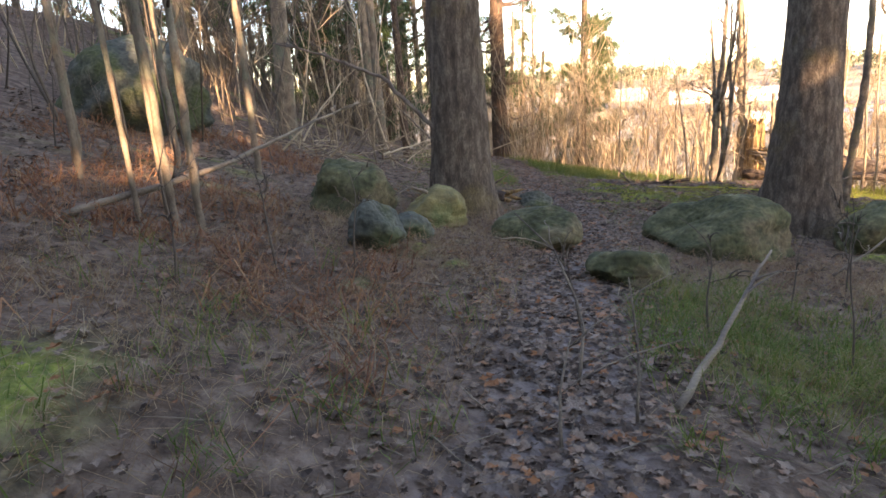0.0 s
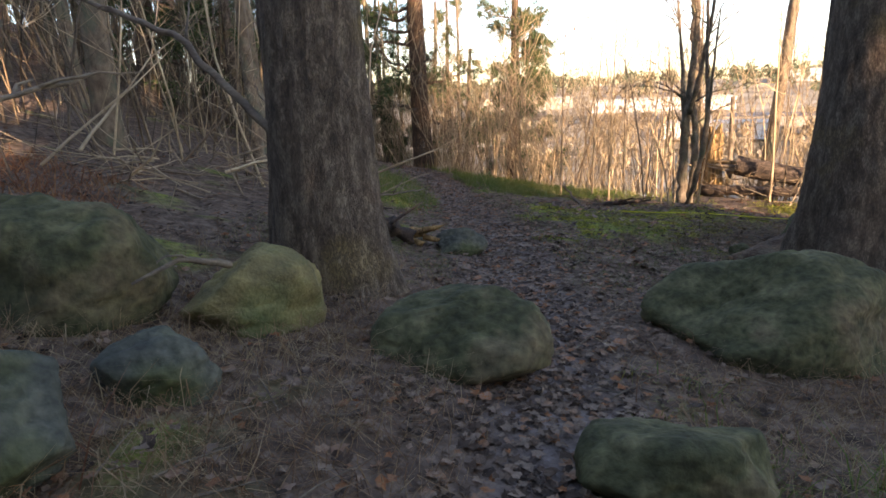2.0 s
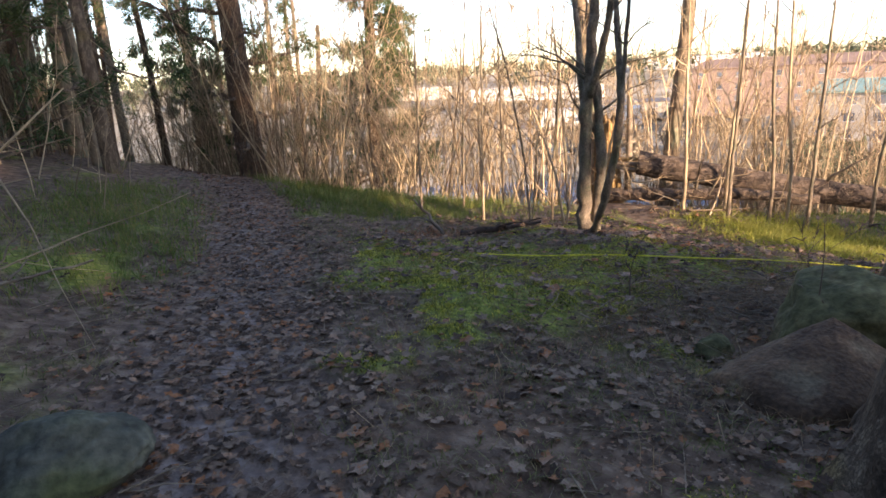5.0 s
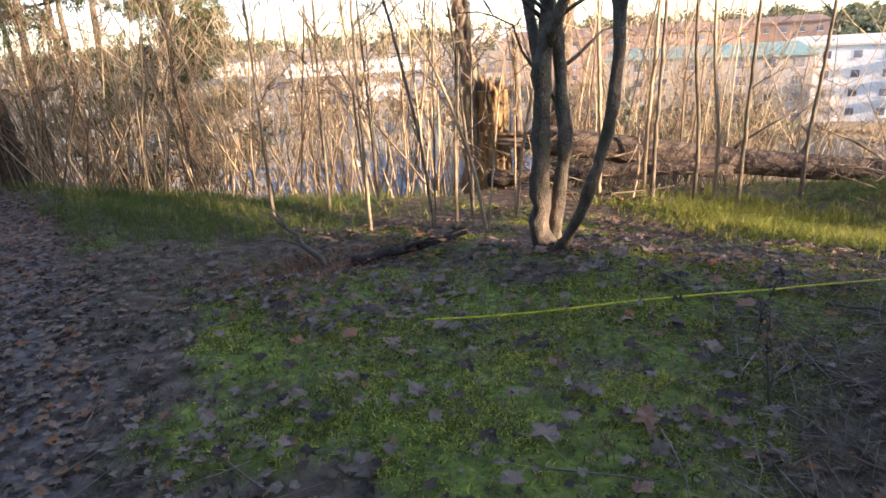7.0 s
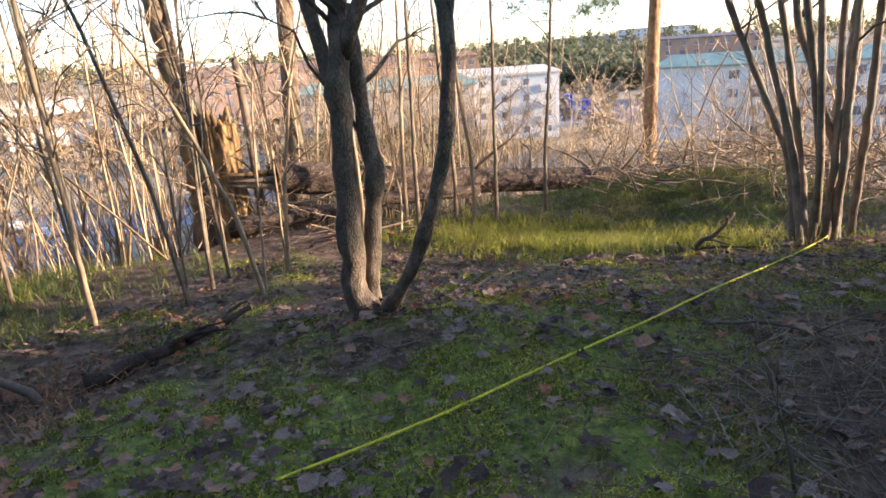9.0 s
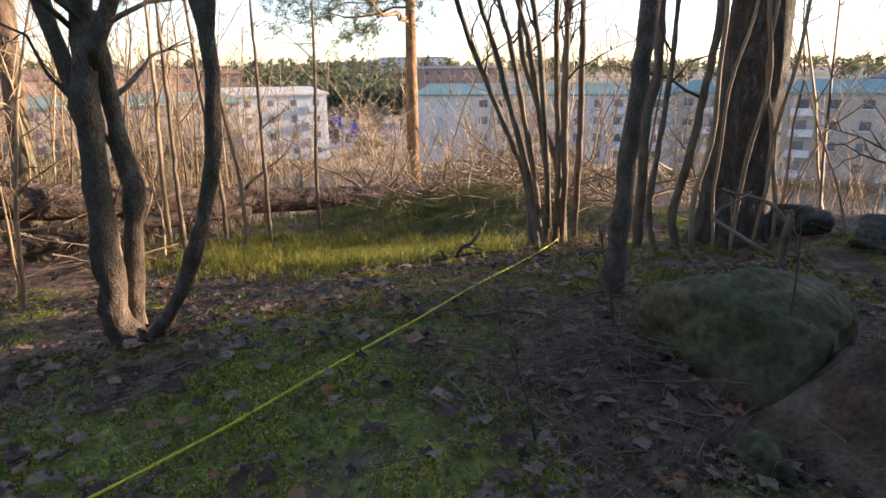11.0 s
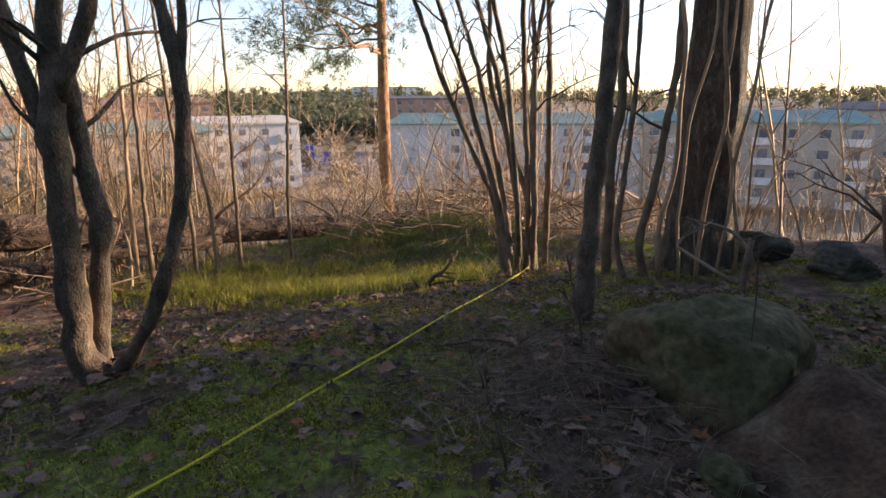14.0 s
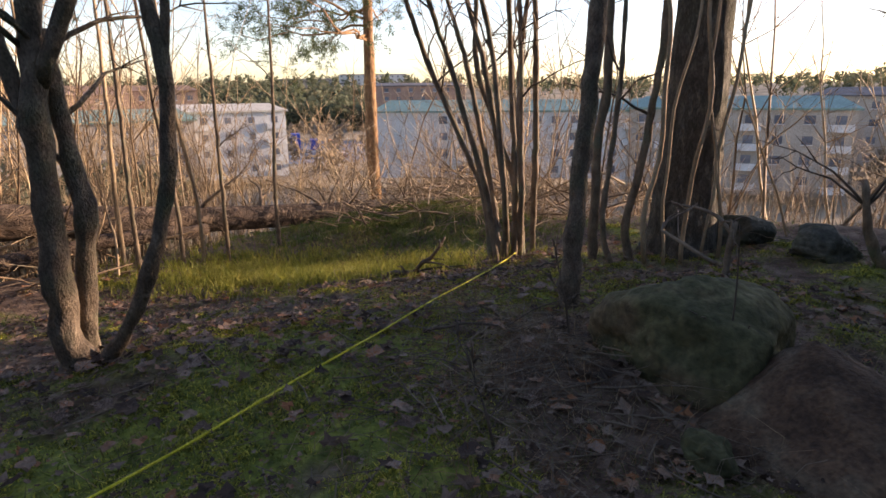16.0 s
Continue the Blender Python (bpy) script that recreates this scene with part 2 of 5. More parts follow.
def vnoise(x, y, z=0.0, seed=0):
    """Smooth value noise in -1..1 for arrays."""
    x, y, z = np.broadcast_arrays(np.asarray(x, float), np.asarray(y, float), np.asarray(z, float))
    ix, iy, iz = np.floor(x), np.floor(y), np.floor(z)
    fx, fy, fz = x - ix, y - iy, z - iz
    fx, fy, fz = (f * f * (3 - 2 * f) for f in (fx, fy, fz))
    out = 0
    for dx in (0, 1):
        for dy in (0, 1):
            for dz in (0, 1):
                w = (fx if dx else 1 - fx) * (fy if dy else 1 - fy) * (fz if dz else 1 - fz)
                out = out + w * lattice(ix + dx, iy + dy, iz + dz, seed)
    return out * 2 - 1


def step(a, b, v):
    v = np.clip((v - a) / (b - a), 0, 1)
    return v * v * (3 - 2 * v)


def brow(x, y):
    """Metres beyond the brow of the hill."""
    north = np.maximum((x - 5.2) * np.where(x < 5.2, 1.35, 0.78) + (y - 20) * 0.63, (x - 9.2) * 0.5 + (y - 15.7) * 0.866)
    east = np.maximum((x - 11.9) * 0.95 + (y - 12.3) * 0.3, (x - 9.3) * 0.75 - (y - 7.8) * 0.66)
    return np.maximum(north, np.minimum(east, np.maximum((y + 7.0) * 0.7, (x - 13.0) * 0.9)))


def hill(x, y):
    """The height of the smooth ground."""
    x, y = np.asarray(x, float), np.asarray(y, float)
    X, Y = np.clip(x, -11, 11), np.clip(y, -6, 26)
    z = -0.149 - 0.191 * X - 0.0137 * Y + 0.0156 * X * X - 0.0037 * X * Y - 0.0013 * Y * Y
    # Unseen rise to the south, added to keep the low sun off the clearing.
    z = z + 4.3 * step(-1.5, -11, y) * step(17.5, 13.5, x)
    z = z - 0.30 * np.exp(-((x - 9.8) ** 2 + (y - 13) ** 2) / 6) + 0.17 * np.exp(-((x - 6.3) ** 2 + (y - 11) ** 2) / 9)
    z = z + 0.25 * np.exp(-((x - 2.5) ** 2 + (y - 21) ** 2) / 12)
    z = z + 0.12 * np.exp(-((x - 12.5) ** 2 + (y - 12.1) ** 2) / 4) + 0.1 * np.exp(-((x - 5.8) ** 2 + (y - 12.9) ** 2) / 1.5)
    z = z - 0.13 * np.exp(-((x - 4.45) ** 2 + (y - 9.7) ** 2) / 0.5)
    z = z - 0.6 * np.exp(-((x - 11.4) ** 2 + (y - 10.8) ** 2) / 8)
    z = z - 1.3 * step(0.2, 3.5, (x - 9.3) * 0.75 - (y - 7.8) * 0.66) * step(10.5, 8.0, y) * step(-5.0, 0.0, y)
    d = np.maximum(brow(x, y), 0)
    z = z - 0.42 * (np.sqrt(d * d + 1) - 1)
    z = np.maximum(z, -19.0)
    r = np.hypot(x - 3, y - 9)
    far = 18.5 * step(260, 620, r) + 5 * vnoise(x / 160, y / 160, 0, 3) * step(250, 450, r)
    return z + far


PATH_LINE = [(-0.3, -6), (0, 0), (0.45, 2.5), (1.1, 5), (1.55, 7.5), (1.75, 10), (1.9, 13), (1.9, 17), (1.1, 20.5), (-0.8, 23.5), (-4, 27), (-9, 32)]


def off_path(x, y):
    """Distance from the middle of the trodden path."""
    best = np.full(np.shape(x), 1e9)
    for (ax, ay), (bx, by) in zip(PATH_LINE, PATH_LINE[1:]):
        ux, uy = bx - ax, by - ay
        t = np.clip(((x - ax) * ux + (y - ay) * uy) / (ux * ux + uy * uy), 0, 1)
        best = np.minimum(best, np.hypot(x - ax - t * ux, y - ay - t * uy))
    return best


def mossy(x, y):
    """How mossy the ground is, 0..1."""
    m = vnoise(x / 0.9, y / 0.9, 0, 11) * 0.5 + vnoise(x / 0.35, y / 0.35, 0, 12) * 0.35
    area = 0.75 * np.exp(-(((x - 5.4) / 2.6) ** 2 + ((y - 11.6) / 1.7) ** 2)) + 0.45 * np.exp(-(((x - 4) / 2) ** 2 + ((y - 13) / 2.5) ** 2)) + 0.25 * np.exp(-(((x - 7.5) / 3) ** 2 + ((y - 10) / 3) ** 2))
    area = area + 0.5 * np.exp(-(((x - 7.2) / 1.7) ** 2 + ((y - 8.8) / 1.4) ** 2)) + 0.45 * np.exp(-(((x - 0.6) / 0.8) ** 2 + ((y - 12) / 2.5) ** 2))
    area = area + 0.42 * np.exp(-(((x - 3.7) / 1.0) ** 2 + ((y - 10.6) / 1.0) ** 2)) + 0.6 * np.exp(-(((x - 7.2) / 1.5) ** 2 + ((y - 10.6) / 1.0) ** 2))
    area = area + 0.35 * np.exp(-(((x - 1.9) / 0.9) ** 2 + ((y - 3.2) / 1.2) ** 2))
    bare = 1 - 0.85 * np.exp(-(((x - 5.4) / 1.2) ** 2 + ((y - 10.1) / 0.8) ** 2))
    m = m + 0.3 * vnoise(x / 0.16, y / 0.16, 0, 13)
    return bare * np.clip(area * 1.05 + m * 1.0 - 0.12, 0, 1) * step(0.25, 1.0, off_path(x, y) + 0.3 * vnoise(x / 0.45, y / 0.45, 0, 14))


def ground_z(x, y):
    x, y = np.asarray(x, float), np.asarray(y, float)
    near = np.exp(-((np.hypot(x - 3, y - 9) / 45) ** 2))
    z = hill(x, y)
    z = z + near * (0.05 * vnoise(x / 1.1, y / 1.1, 0, 5) + 0.022 * vnoise(x / 0.4, y / 0.4, 0, 6) + 0.01 * vnoise(x / 0.15, y / 0.15, 0, 8))
    z = z - near * 0.05 * np.exp(-((off_path(x, y) / 0.5) ** 2)) + near * 0.065 * mossy(x, y)
    return z


class Geo:
    """Collects vertices and faces for one mesh."""

    def __init__(self):
        self.v, self.f, self.n = [], [], 0

    def add(self, verts, faces):
        verts = np.asarray(verts, float).reshape(-1, 3)
        faces = np.asarray(faces, int)
        self.v.append(verts)
        self.f.append(faces + self.n)
        self.n += len(verts)
        return self

    def tube(self, pts, radii, sides=8, cap=True):
        pts = np.asarray(pts, float)
        radii = np.broadcast_to(np.asarray(radii, float), (len(pts),))
        d = np.gradient(pts, axis=0)
        d /= np.linalg.norm(d, axis=1)[:, None] + 1e-9
        ref = np.array((0, 0, 1.0)) if abs(d[:, 2]).mean() < 0.8 else np.array((1.0, 0, 0))
        u = np.cross(d, ref)
        u /= np.linalg.norm(u, axis=1)[:, None] + 1e-9
        w = np.cross(d, u)
        a = np.linspace(0, 2 * np.pi, sides, endpoint=False)
        ring = pts[:, None] + radii[:, None, None] * (np.cos(a)[None, :, None] * u[:, None] + np.sin(a)[None, :, None] * w[:, None])
        k = len(pts)
        i, j = np.meshgrid(np.arange(k - 1), np.arange(sides), indexing="ij")
        jn = (j + 1) % sides
        q = np.stack([i * sides + j, i * sides + jn, (i + 1) * sides + jn, (i + 1) * sides + j], -1).reshape(-1, 4)
        base = self.n
        self.add(ring.reshape(-1, 3), q)
        if cap:
            for r, flip in ((0, 1), (k - 1, 0)):
                c = self.n
                self.v.append(pts[r][None])
                self.n += 1
                b = base + r * sides
                t = np.stack([np.full(sides, c), b + np.arange(sides), b + (np.arange(sides) + 1) % sides], -1)
                self.f.append(t[:, ::-1] if flip else t)
        return self

    def box(self, lo, hi):
        x0, y0, z0 = lo
        x1, y1, z1 = hi
        v = [(x0, y0, z0), (x1, y0, z0), (x1, y1, z0), (x0, y1, z0), (x0, y0, z1), (x1, y0, z1), (x1, y1, z1), (x0, y1, z1)]
        return self.add(v, [(0, 3, 2, 1), (4, 5, 6, 7), (0, 1, 5, 4), (1, 2, 6, 5), (2, 3, 7, 6), (3, 0, 4, 7)])

    def mesh(self, name, mat, origin=(0, 0, 0), smooth=True):
        v = np.concatenate(self.v) - np.asarray(origin, float)
        me = bpy.data.meshes.new(name)
        loops = np.concatenate([f.ravel() for f in self.f])
        sizes = np.concatenate([np.full(len(f), f.shape[1]) for f in self.f])
        me.vertices.add(len(v))
        me.vertices.foreach_set("co", v.ravel())
        me.loops.add(len(loops))
        me.loops.foreach_set("vertex_index", loops.astype(np.int32))
        me.polygons.add(len(sizes))
        me.polygons.foreach_set("loop_start", np.concatenate([[0], np.cumsum(sizes)[:-1]]).astype(np.int32))
        me.update(calc_edges=True)
        me.validate()
        me.polygons.foreach_set("use_smooth", np.full(len(me.polygons), smooth))
        me.materials.append(mat)
        me.update()
        return me


def thing(name, at, label, category, group="", kind=""):
    ob = new(name)
    ob.location = at
    ob.empty_display_size = 0.2
    return tagged(ob, label, category, group, kind)


def part(name, geo, mat, parent, label="", smooth=True):
    """One mesh of a thing, given in world places, held by the thing."""
    top, at = parent, Vector((0, 0, 0))
    while top:
        at += Vector(top.location)
        top = top.parent
    ob = new(name, geo.mesh(name, mat, at, smooth))
    ob.parent = parent
    return tagged(ob, label)


def solid(name, geo, mat, at, label, category, group="", kind="", smooth=True):
    ob = new(name, geo.mesh(name, mat, at, smooth))
    ob.location = at
    return tagged(ob, label, category, group, kind)


def bend_line(a, b, sag=(0, 0, 0), k=8, wobble=0.0, seed=0):
    """A line from a to b bowed by sag with small crooks."""
    t = np.linspace(0, 1, k)[:, None]
    p = np.asarray(a, float) * (1 - t) + np.asarray(b, float) * t + np.asarray(sag, float) * (4 * t * (1 - t))
    if wobble:
        r = np.random.default_rng(seed)
        w = r.normal(0, wobble, (k, 3))
        w[0] = w[-1] = 0
        p = p + w
    return p


def trunk_geo(pts, radii, sides=40, ridges=0.06, seed=0, flare=0.35, flare_h=0.5, per=14, lobes=6):
    """A tapered, bowed trunk with bark ridges and a flared, lobed foot."""
    pts, radii = np.asarray(pts, float), np.asarray(radii, float)
    s = np.concatenate([[0], np.cumsum(np.linalg.norm(np.diff(pts, axis=0), axis=1))])
    k = max(12, int(s[-1] * per))
    ss = np.concatenate([np.linspace(0, min(2.5, s[-1]) * 0.98, k), np.linspace(min(2.5, s[-1]), s[-1], max(8, k // 3))])
    c = np.stack([np.interp(ss, s, pts[:, i]) for i in range(3)], 1)
    r = np.interp(ss, s, radii)
    a = np.linspace(0, 2 * np.pi, sides, endpoint=False)
    A, S = np.meshgrid(a, ss)
    R = r[:, None] * np.ones_like(A)
    foot = np.exp(-S / flare_h)
    R = R * (1 + flare * foot * (1 + 0.6 * np.cos(A * lobes + seed) * foot + 0.4 * np.cos(A * 3 + seed * 2)))
    nx, ny = np.cos(A) * 14, np.sin(A) * 14
    bark = np.abs(vnoise(nx * 0.35, ny * 0.35, S * 1.6, seed)) - 0.3 + 0.5 * vnoise(nx, ny, S * 5, seed + 1)
    R = R * (1 + ridges * bark)
    R = R + 0.12 * r[:, None] * vnoise(np.cos(A) * 1.3, np.sin(A) * 1.3, S * 0.8, seed + 3)
    V = c[:, None] + np.stack([np.cos(A) * R, np.sin(A) * R, np.zeros_like(A)], -1)
    g = Geo()
    n = len(ss)
    i, j = np.meshgrid(np.arange(n - 1), np.arange(sides), indexing="ij")
    jn = (j + 1) % sides
    g.add(V.reshape(-1, 3), np.stack([i * sides + j, i * sides + jn, (i + 1) * sides + jn, (i + 1) * sides + j], -1).reshape(-1, 4))
    return g


def stems(base, way, length, radius, bow, k=6, sides=4, crook=0.0, seed=0):
    """Many thin bowed stems at once: arrays of places, unit ways, lengths, foot radii and bow vectors."""
    n = len(base)
    r = np.random.default_rng(seed)
    t = np.linspace(0, 1, k)
    P = base[:, None] + way[:, None] * (length[:, None] * t)[..., None] + bow[:, None] * (t ** 2)[None, :, None]
    if crook:
        P = P + r.normal(0, 1, (n, k, 3)) * (crook * length)[:, None, None] * (t * (t > 0))[None, :, None]
    u = np.cross(way, r.normal(0, 1, (n, 3)))
    u /= np.linalg.norm(u, axis=1)[:, None] + 1e-9
    w = np.cross(way, u)
    a = np.linspace(0, 2 * np.pi, sides, endpoint=False)
    rad = radius[:, None] * (1 - 0.82 * t)
    V = P[:, :, None] + rad[:, :, None, None] * (np.cos(a)[None, None, :, None] * u[:, None, None] + np.sin(a)[None, None, :, None] * w[:, None, None])
    i, j = np.meshgrid(np.arange(k - 1), np.arange(sides), indexing="ij")
    jn = (j + 1) % sides
    q = np.stack([i * sides + j, i * sides + jn, (i + 1) * sides + jn, (i + 1) * sides + j], -1).reshape(-1, 4)
    F = (q[None] + (np.arange(n) * k * sides)[:, None, None]).reshape(-1, 4)
    return V.reshape(-1, 3), F, P


def ways(n, r, spread=0.2):
    d = np.stack([r.normal(0, spread, n), r.normal(0, spread, n), np.ones(n)], 1)
    return d / np.linalg.norm(d, axis=1)[:, None]


def thicket(geo, base, height, radius, r, twigs=5, lean=0.12, seed=0, twig_len=0.35):
    """Stems with side twigs, and finer twigs on those, into one mesh."""
    n = len(base)
    w = ways(n, r, lean)
    V, F, P = stems(base, w, height, radius, r.normal(0, 0.12, (n, 3)) * height[:, None], 7, 3, 0.018, seed)
    geo.add(V, F)
    if not twigs:
        return
    m = n * twigs
    src = np.repeat(np.arange(n), twigs)
    seg = r.integers(2, 6, m)
    b = P[src, seg]
    d = r.normal(0, 1, (m, 3))
    d[:, 2] = np.abs(d[:, 2]) * 0.6 + 0.55
    d /= np.linalg.norm(d, axis=1)[:, None]
    L = height[src] * twig_len * r.uniform(0.4, 1.1, m)
    V, F, P2 = stems(b, d, L, radius[src] * 0.42, np.stack([r.normal(0, 0.1, m), r.normal(0, 0.1, m), r.uniform(0, 0.25, m)], 1) * L[:, None], 4, 3, 0.03, seed + 1)
    geo.add(V, F)
    src2 = np.repeat(np.arange(m), 2)
    b = P2[src2, r.integers(1, 3, 2 * m)]
    d2 = d[src2] + r.normal(0, 0.6, (2 * m, 3))
    d2 /= np.linalg.norm(d2, axis=1)[:, None]
    L2 = L[src2] * r.uniform(0.25, 0.6, 2 * m)
    V, F, _ = stems(b, d2, L2, np.maximum(radius[src2 // twigs] * 0.22, 0.0015), r.normal(0, 0.08, (2 * m, 3)) * L2[:, None], 2, 3, 0.0, seed + 2)
    geo.add(V, F)


def blades(base, height, width, r, lean=0.5, kink=0.4):
    """Grass blades: five corners, three triangles each."""
    n = len(base)
    a = r.uniform(0, 2 * np.pi, n)
    u = np.stack([np.cos(a), np.sin(a), np.zeros(n)], 1)
    d = np.stack([r.normal(0, lean, n), r.normal(0, lean, n), np.ones(n)], 1)
    d /= np.linalg.norm(d, axis=1)[:, None]
    mid = base + d * (height * 0.55)[:, None]
    tip = base + d * height[:, None] + np.stack([r.normal(0, kink, n), r.normal(0, kink, n), -np.abs(r.normal(0, kink * 0.6, n))], 1) * height[:, None]
    h = (u * width[:, None]) / 2
    V = np.stack([base - h, base + h, mid - h * 0.8, mid + h * 0.8, tip], 1).reshape(-1, 3)
    o = (np.arange(n) * 5)[:, None]
    return V, np.concatenate([np.array([0, 1, 3]) + o, np.array([0, 3, 2]) + o, np.array([2, 3, 4]) + o])


def needles(geo, places, ways_, r, count=14, length=0.07, width=0.004):
    """Tufts of needles round shoots."""
    n = len(places)
    src = np.repeat(np.arange(n), count)
    m = n * count
    d = ways_[src] * 0.7 + r.normal(0, 0.75, (m, 3))
    d /= np.linalg.norm(d, axis=1)[:, None]
    L = length * r.uniform(0.6, 1.2, m)
    b = places[src] + r.normal(0, length * 0.35, (m, 3))
    s = np.cross(d, r.normal(0, 1, (m, 3)))
    s /= np.linalg.norm(s, axis=1)[:, None] + 1e-9
    V = np.stack([b - s * width, b + s * width, b + d * L[:, None]], 1).reshape(-1, 3)
    geo.add(V, np.arange(3 * m).reshape(-1, 3))


def limb_set(tree, top_pts, top_r, count, z0, z1, length, r, mat, droop=0.0, rise=0.3, leafy=None, tuft=0.09, tufts=30, name="limb", twig_mat=None, aim=None, dens=14, nwidth=0.004, fine=14):
    """Limbs with twigs on a trunk line, and needles as one crown."""
    top_pts = np.asarray(top_pts, float)
    crown, twigs = Geo(), Geo()
    for i in range(count):
        z = z0 + (z1 - z0) * (i + r.uniform(0, 0.9)) / count
        p = np.array([np.interp(z, top_pts[:, 2], top_pts[:, j]) for j in range(3)])
        rad = float(np.interp(z, top_pts[:, 2], top_r))
        a = r.uniform(0, 2 * np.pi) if aim is None else aim + r.normal(0, 0.7)
        L = length * r.uniform(0.5, 1.1) * (1 - 0.5 * (z - z0) / (z1 - z0 + 1e-6))
        d = np.array([np.cos(a), np.sin(a), rise + r.normal(0, 0.15)])
        e = p + d / np.linalg.norm(d) * L
        line = bend_line(p, e, (0, 0, -droop * L), 9, 0.02 * L, int(r.integers(1e6)))
        g = Geo().tube(line, np.linspace(min(0.28 * rad, 0.06), 0.008, 9), 6)
        part(name, g, mat, tree)
        m = fine
        idx = r.integers(2, 9, m)
        b = line[idx]
        dd = np.tile(d / np.linalg.norm(d), (m, 1)) * 0.6 + r.normal(0, 0.55, (m, 3))
        dd /= np.linalg.norm(dd, axis=1)[:, None]
        LL = L * r.uniform(0.15, 0.42, m)
        V, F, P = stems(b, dd, LL, np.full(m, 0.009), r.normal(0, 0.1, (m, 3)) * LL[:, None] - np.array((0, 0, droop * 0.5)) * LL[:, None], 5, 3, 0.03, int(r.integers(1e6)))
        twigs.add(V, F)
        b2 = P[np.repeat(np.arange(m), 3), r.integers(1, 5, 3 * m)]
        d3 = dd[np.repeat(np.arange(m), 3)] + r.normal(0, 0.6, (3 * m, 3))
        d3 /= np.linalg.norm(d3, axis=1)[:, None]
        L3 = np.repeat(LL, 3) * r.uniform(0.3, 0.7, 3 * m)
        V, F, P3 = stems(b2, d3, L3, np.full(3 * m, 0.004), r.normal(0, 0.1, (3 * m, 3)) * L3[:, None], 4, 3, 0.04, int(r.integers(1e6)))
        twigs.add(V, F)
        if leafy:
            pick = r.integers(0, 3 * m, tufts)
            k = r.integers(1, 4, tufts)
            needles(crown, P3[pick, k], d3[pick], r, dens, tuft, nwidth)
    tagged(part("twig_spray", twigs, twig_mat or mat, tree), kind="stuff")
    if leafy:
        tagged(part("crown", crown, leafy, tree), kind="stuff")


# ---- ground ----
def make_ground():
    n = 400
    u = np.linspace(-1, 1, n)
    k, far = 7.8, 1700.0
    s = far * np.sinh(k * u) / math.sinh(k)
    X, Y = np.meshgrid(3.5 + s, 9.0 + s, indexing="ij")
    Z = ground_z(X, Y)
    i, j = np.meshgrid(np.arange(n - 1), np.arange(n - 1), indexing="ij")
    q = np.stack([i * n + j, (i + 1) * n + j, (i + 1) * n + j + 1, i * n + j + 1], -1).reshape(-1, 4)
    g = Geo().add(np.stack([X, Y, Z], -1).reshape(-1, 3), q)
    m = bpy.data.materials.new("forest_floor")
    m.use_nodes = True
    nd, l = m.node_tree.nodes, m.node_tree.links
    p = nd["Principled BSDF"]
    tc = nd.new("ShaderNodeTexCoord")

    def nz(scale, detail=8.0):
        t = nd.new("ShaderNodeTexNoise")
        t.inputs["Scale"].default_value, t.inputs["Detail"].default_value = scale, detail
        l.new(tc.outputs["Object"], t.inputs["Vector"])
        return t.outputs["Fac"]

    def ramp(src, cols):
        r = nd.new("ShaderNodeValToRGB")
        while len(r.color_ramp.elements) < len(cols):
            r.color_ramp.elements.new(0.5)
        for e, (at, c) in zip(r.color_ramp.elements, cols):
            e.position, e.color = at, (*c, 1)
        l.new(src, r.inputs[0])
        return r.outputs[0]

    def mix(f, a, b):
        x = nd.new("ShaderNodeMix")
        x.data_type = "RGBA"
        l.new(f, x.inputs["Factor"])
        l.new(a, x.inputs[6])
        l.new(b, x.inputs[7])
        return x.outputs[2]

    def attr(name):
        a = nd.new("ShaderNodeAttribute")
        a.attribute_name = name
        return a.outputs["Fac"]

    litter = ramp(nz(9), [(0.3, (0.055, 0.034, 0.022)), (0.5, (0.125, 0.08, 0.052)), (0.7, (0.22, 0.152, 0.104))])
    soil = ramp(nz(14), [(0.3, (0.1, 0.073, 0.06)), (0.5, (0.185, 0.14, 0.118)), (0.7, (0.28, 0.222, 0.19))])
    moss = ramp(nz(18), [(0.3, (0.07, 0.09, 0.018)), (0.55, (0.18, 0.205, 0.032)), (0.75, (0.33, 0.34, 0.06))])
    town = ramp(nz(0.06), [(0.35, (0.22, 0.175, 0.115)), (0.5, (0.31, 0.25, 0.17)), (0.65, (0.4, 0.335, 0.24))])
    col = mix(attr("trodden"), litter, soil)
    col = mix(attr("moss"), col, moss)
    col = mix(attr("valley"), col, town)
    l.new(col, p.inputs["Base Color"])
    p.inputs["Roughness"].default_value = 0.92
    p.inputs["Specular IOR Level"].default_value = 0.25
    b = nd.new("ShaderNodeBump")
    b.inputs["Strength"].default_value, b.inputs["Distance"].default_value = 0.9, 0.03
    l.new(nz(26, 10.0), b.inputs["Height"])
    l.new(b.outputs[0], p.inputs["Normal"])
    me = g.mesh("ground", m)
    wear = np.exp(-((off_path(X, Y) / (0.45 + 0.12 * vnoise(X / 0.8, Y / 0.8, 0, 21))) ** 2))
    for name, val in (("trodden", wear), ("moss", step(0.25, 0.7, mossy(X, Y)) * (brow(X, Y) < 3)), ("valley", step(4, 14, brow(X, Y)))):
        me.attributes.new(name, "FLOAT", "POINT").data.foreach_set("value", np.asarray(val, np.float32).ravel())
    return tagged(new("ground", me), "forest floor of dark leaf litter, moss and a trodden path", "ground", kind="structure")


ground = make_ground()


def gz(x, y):
    return float(ground_z(x, y))


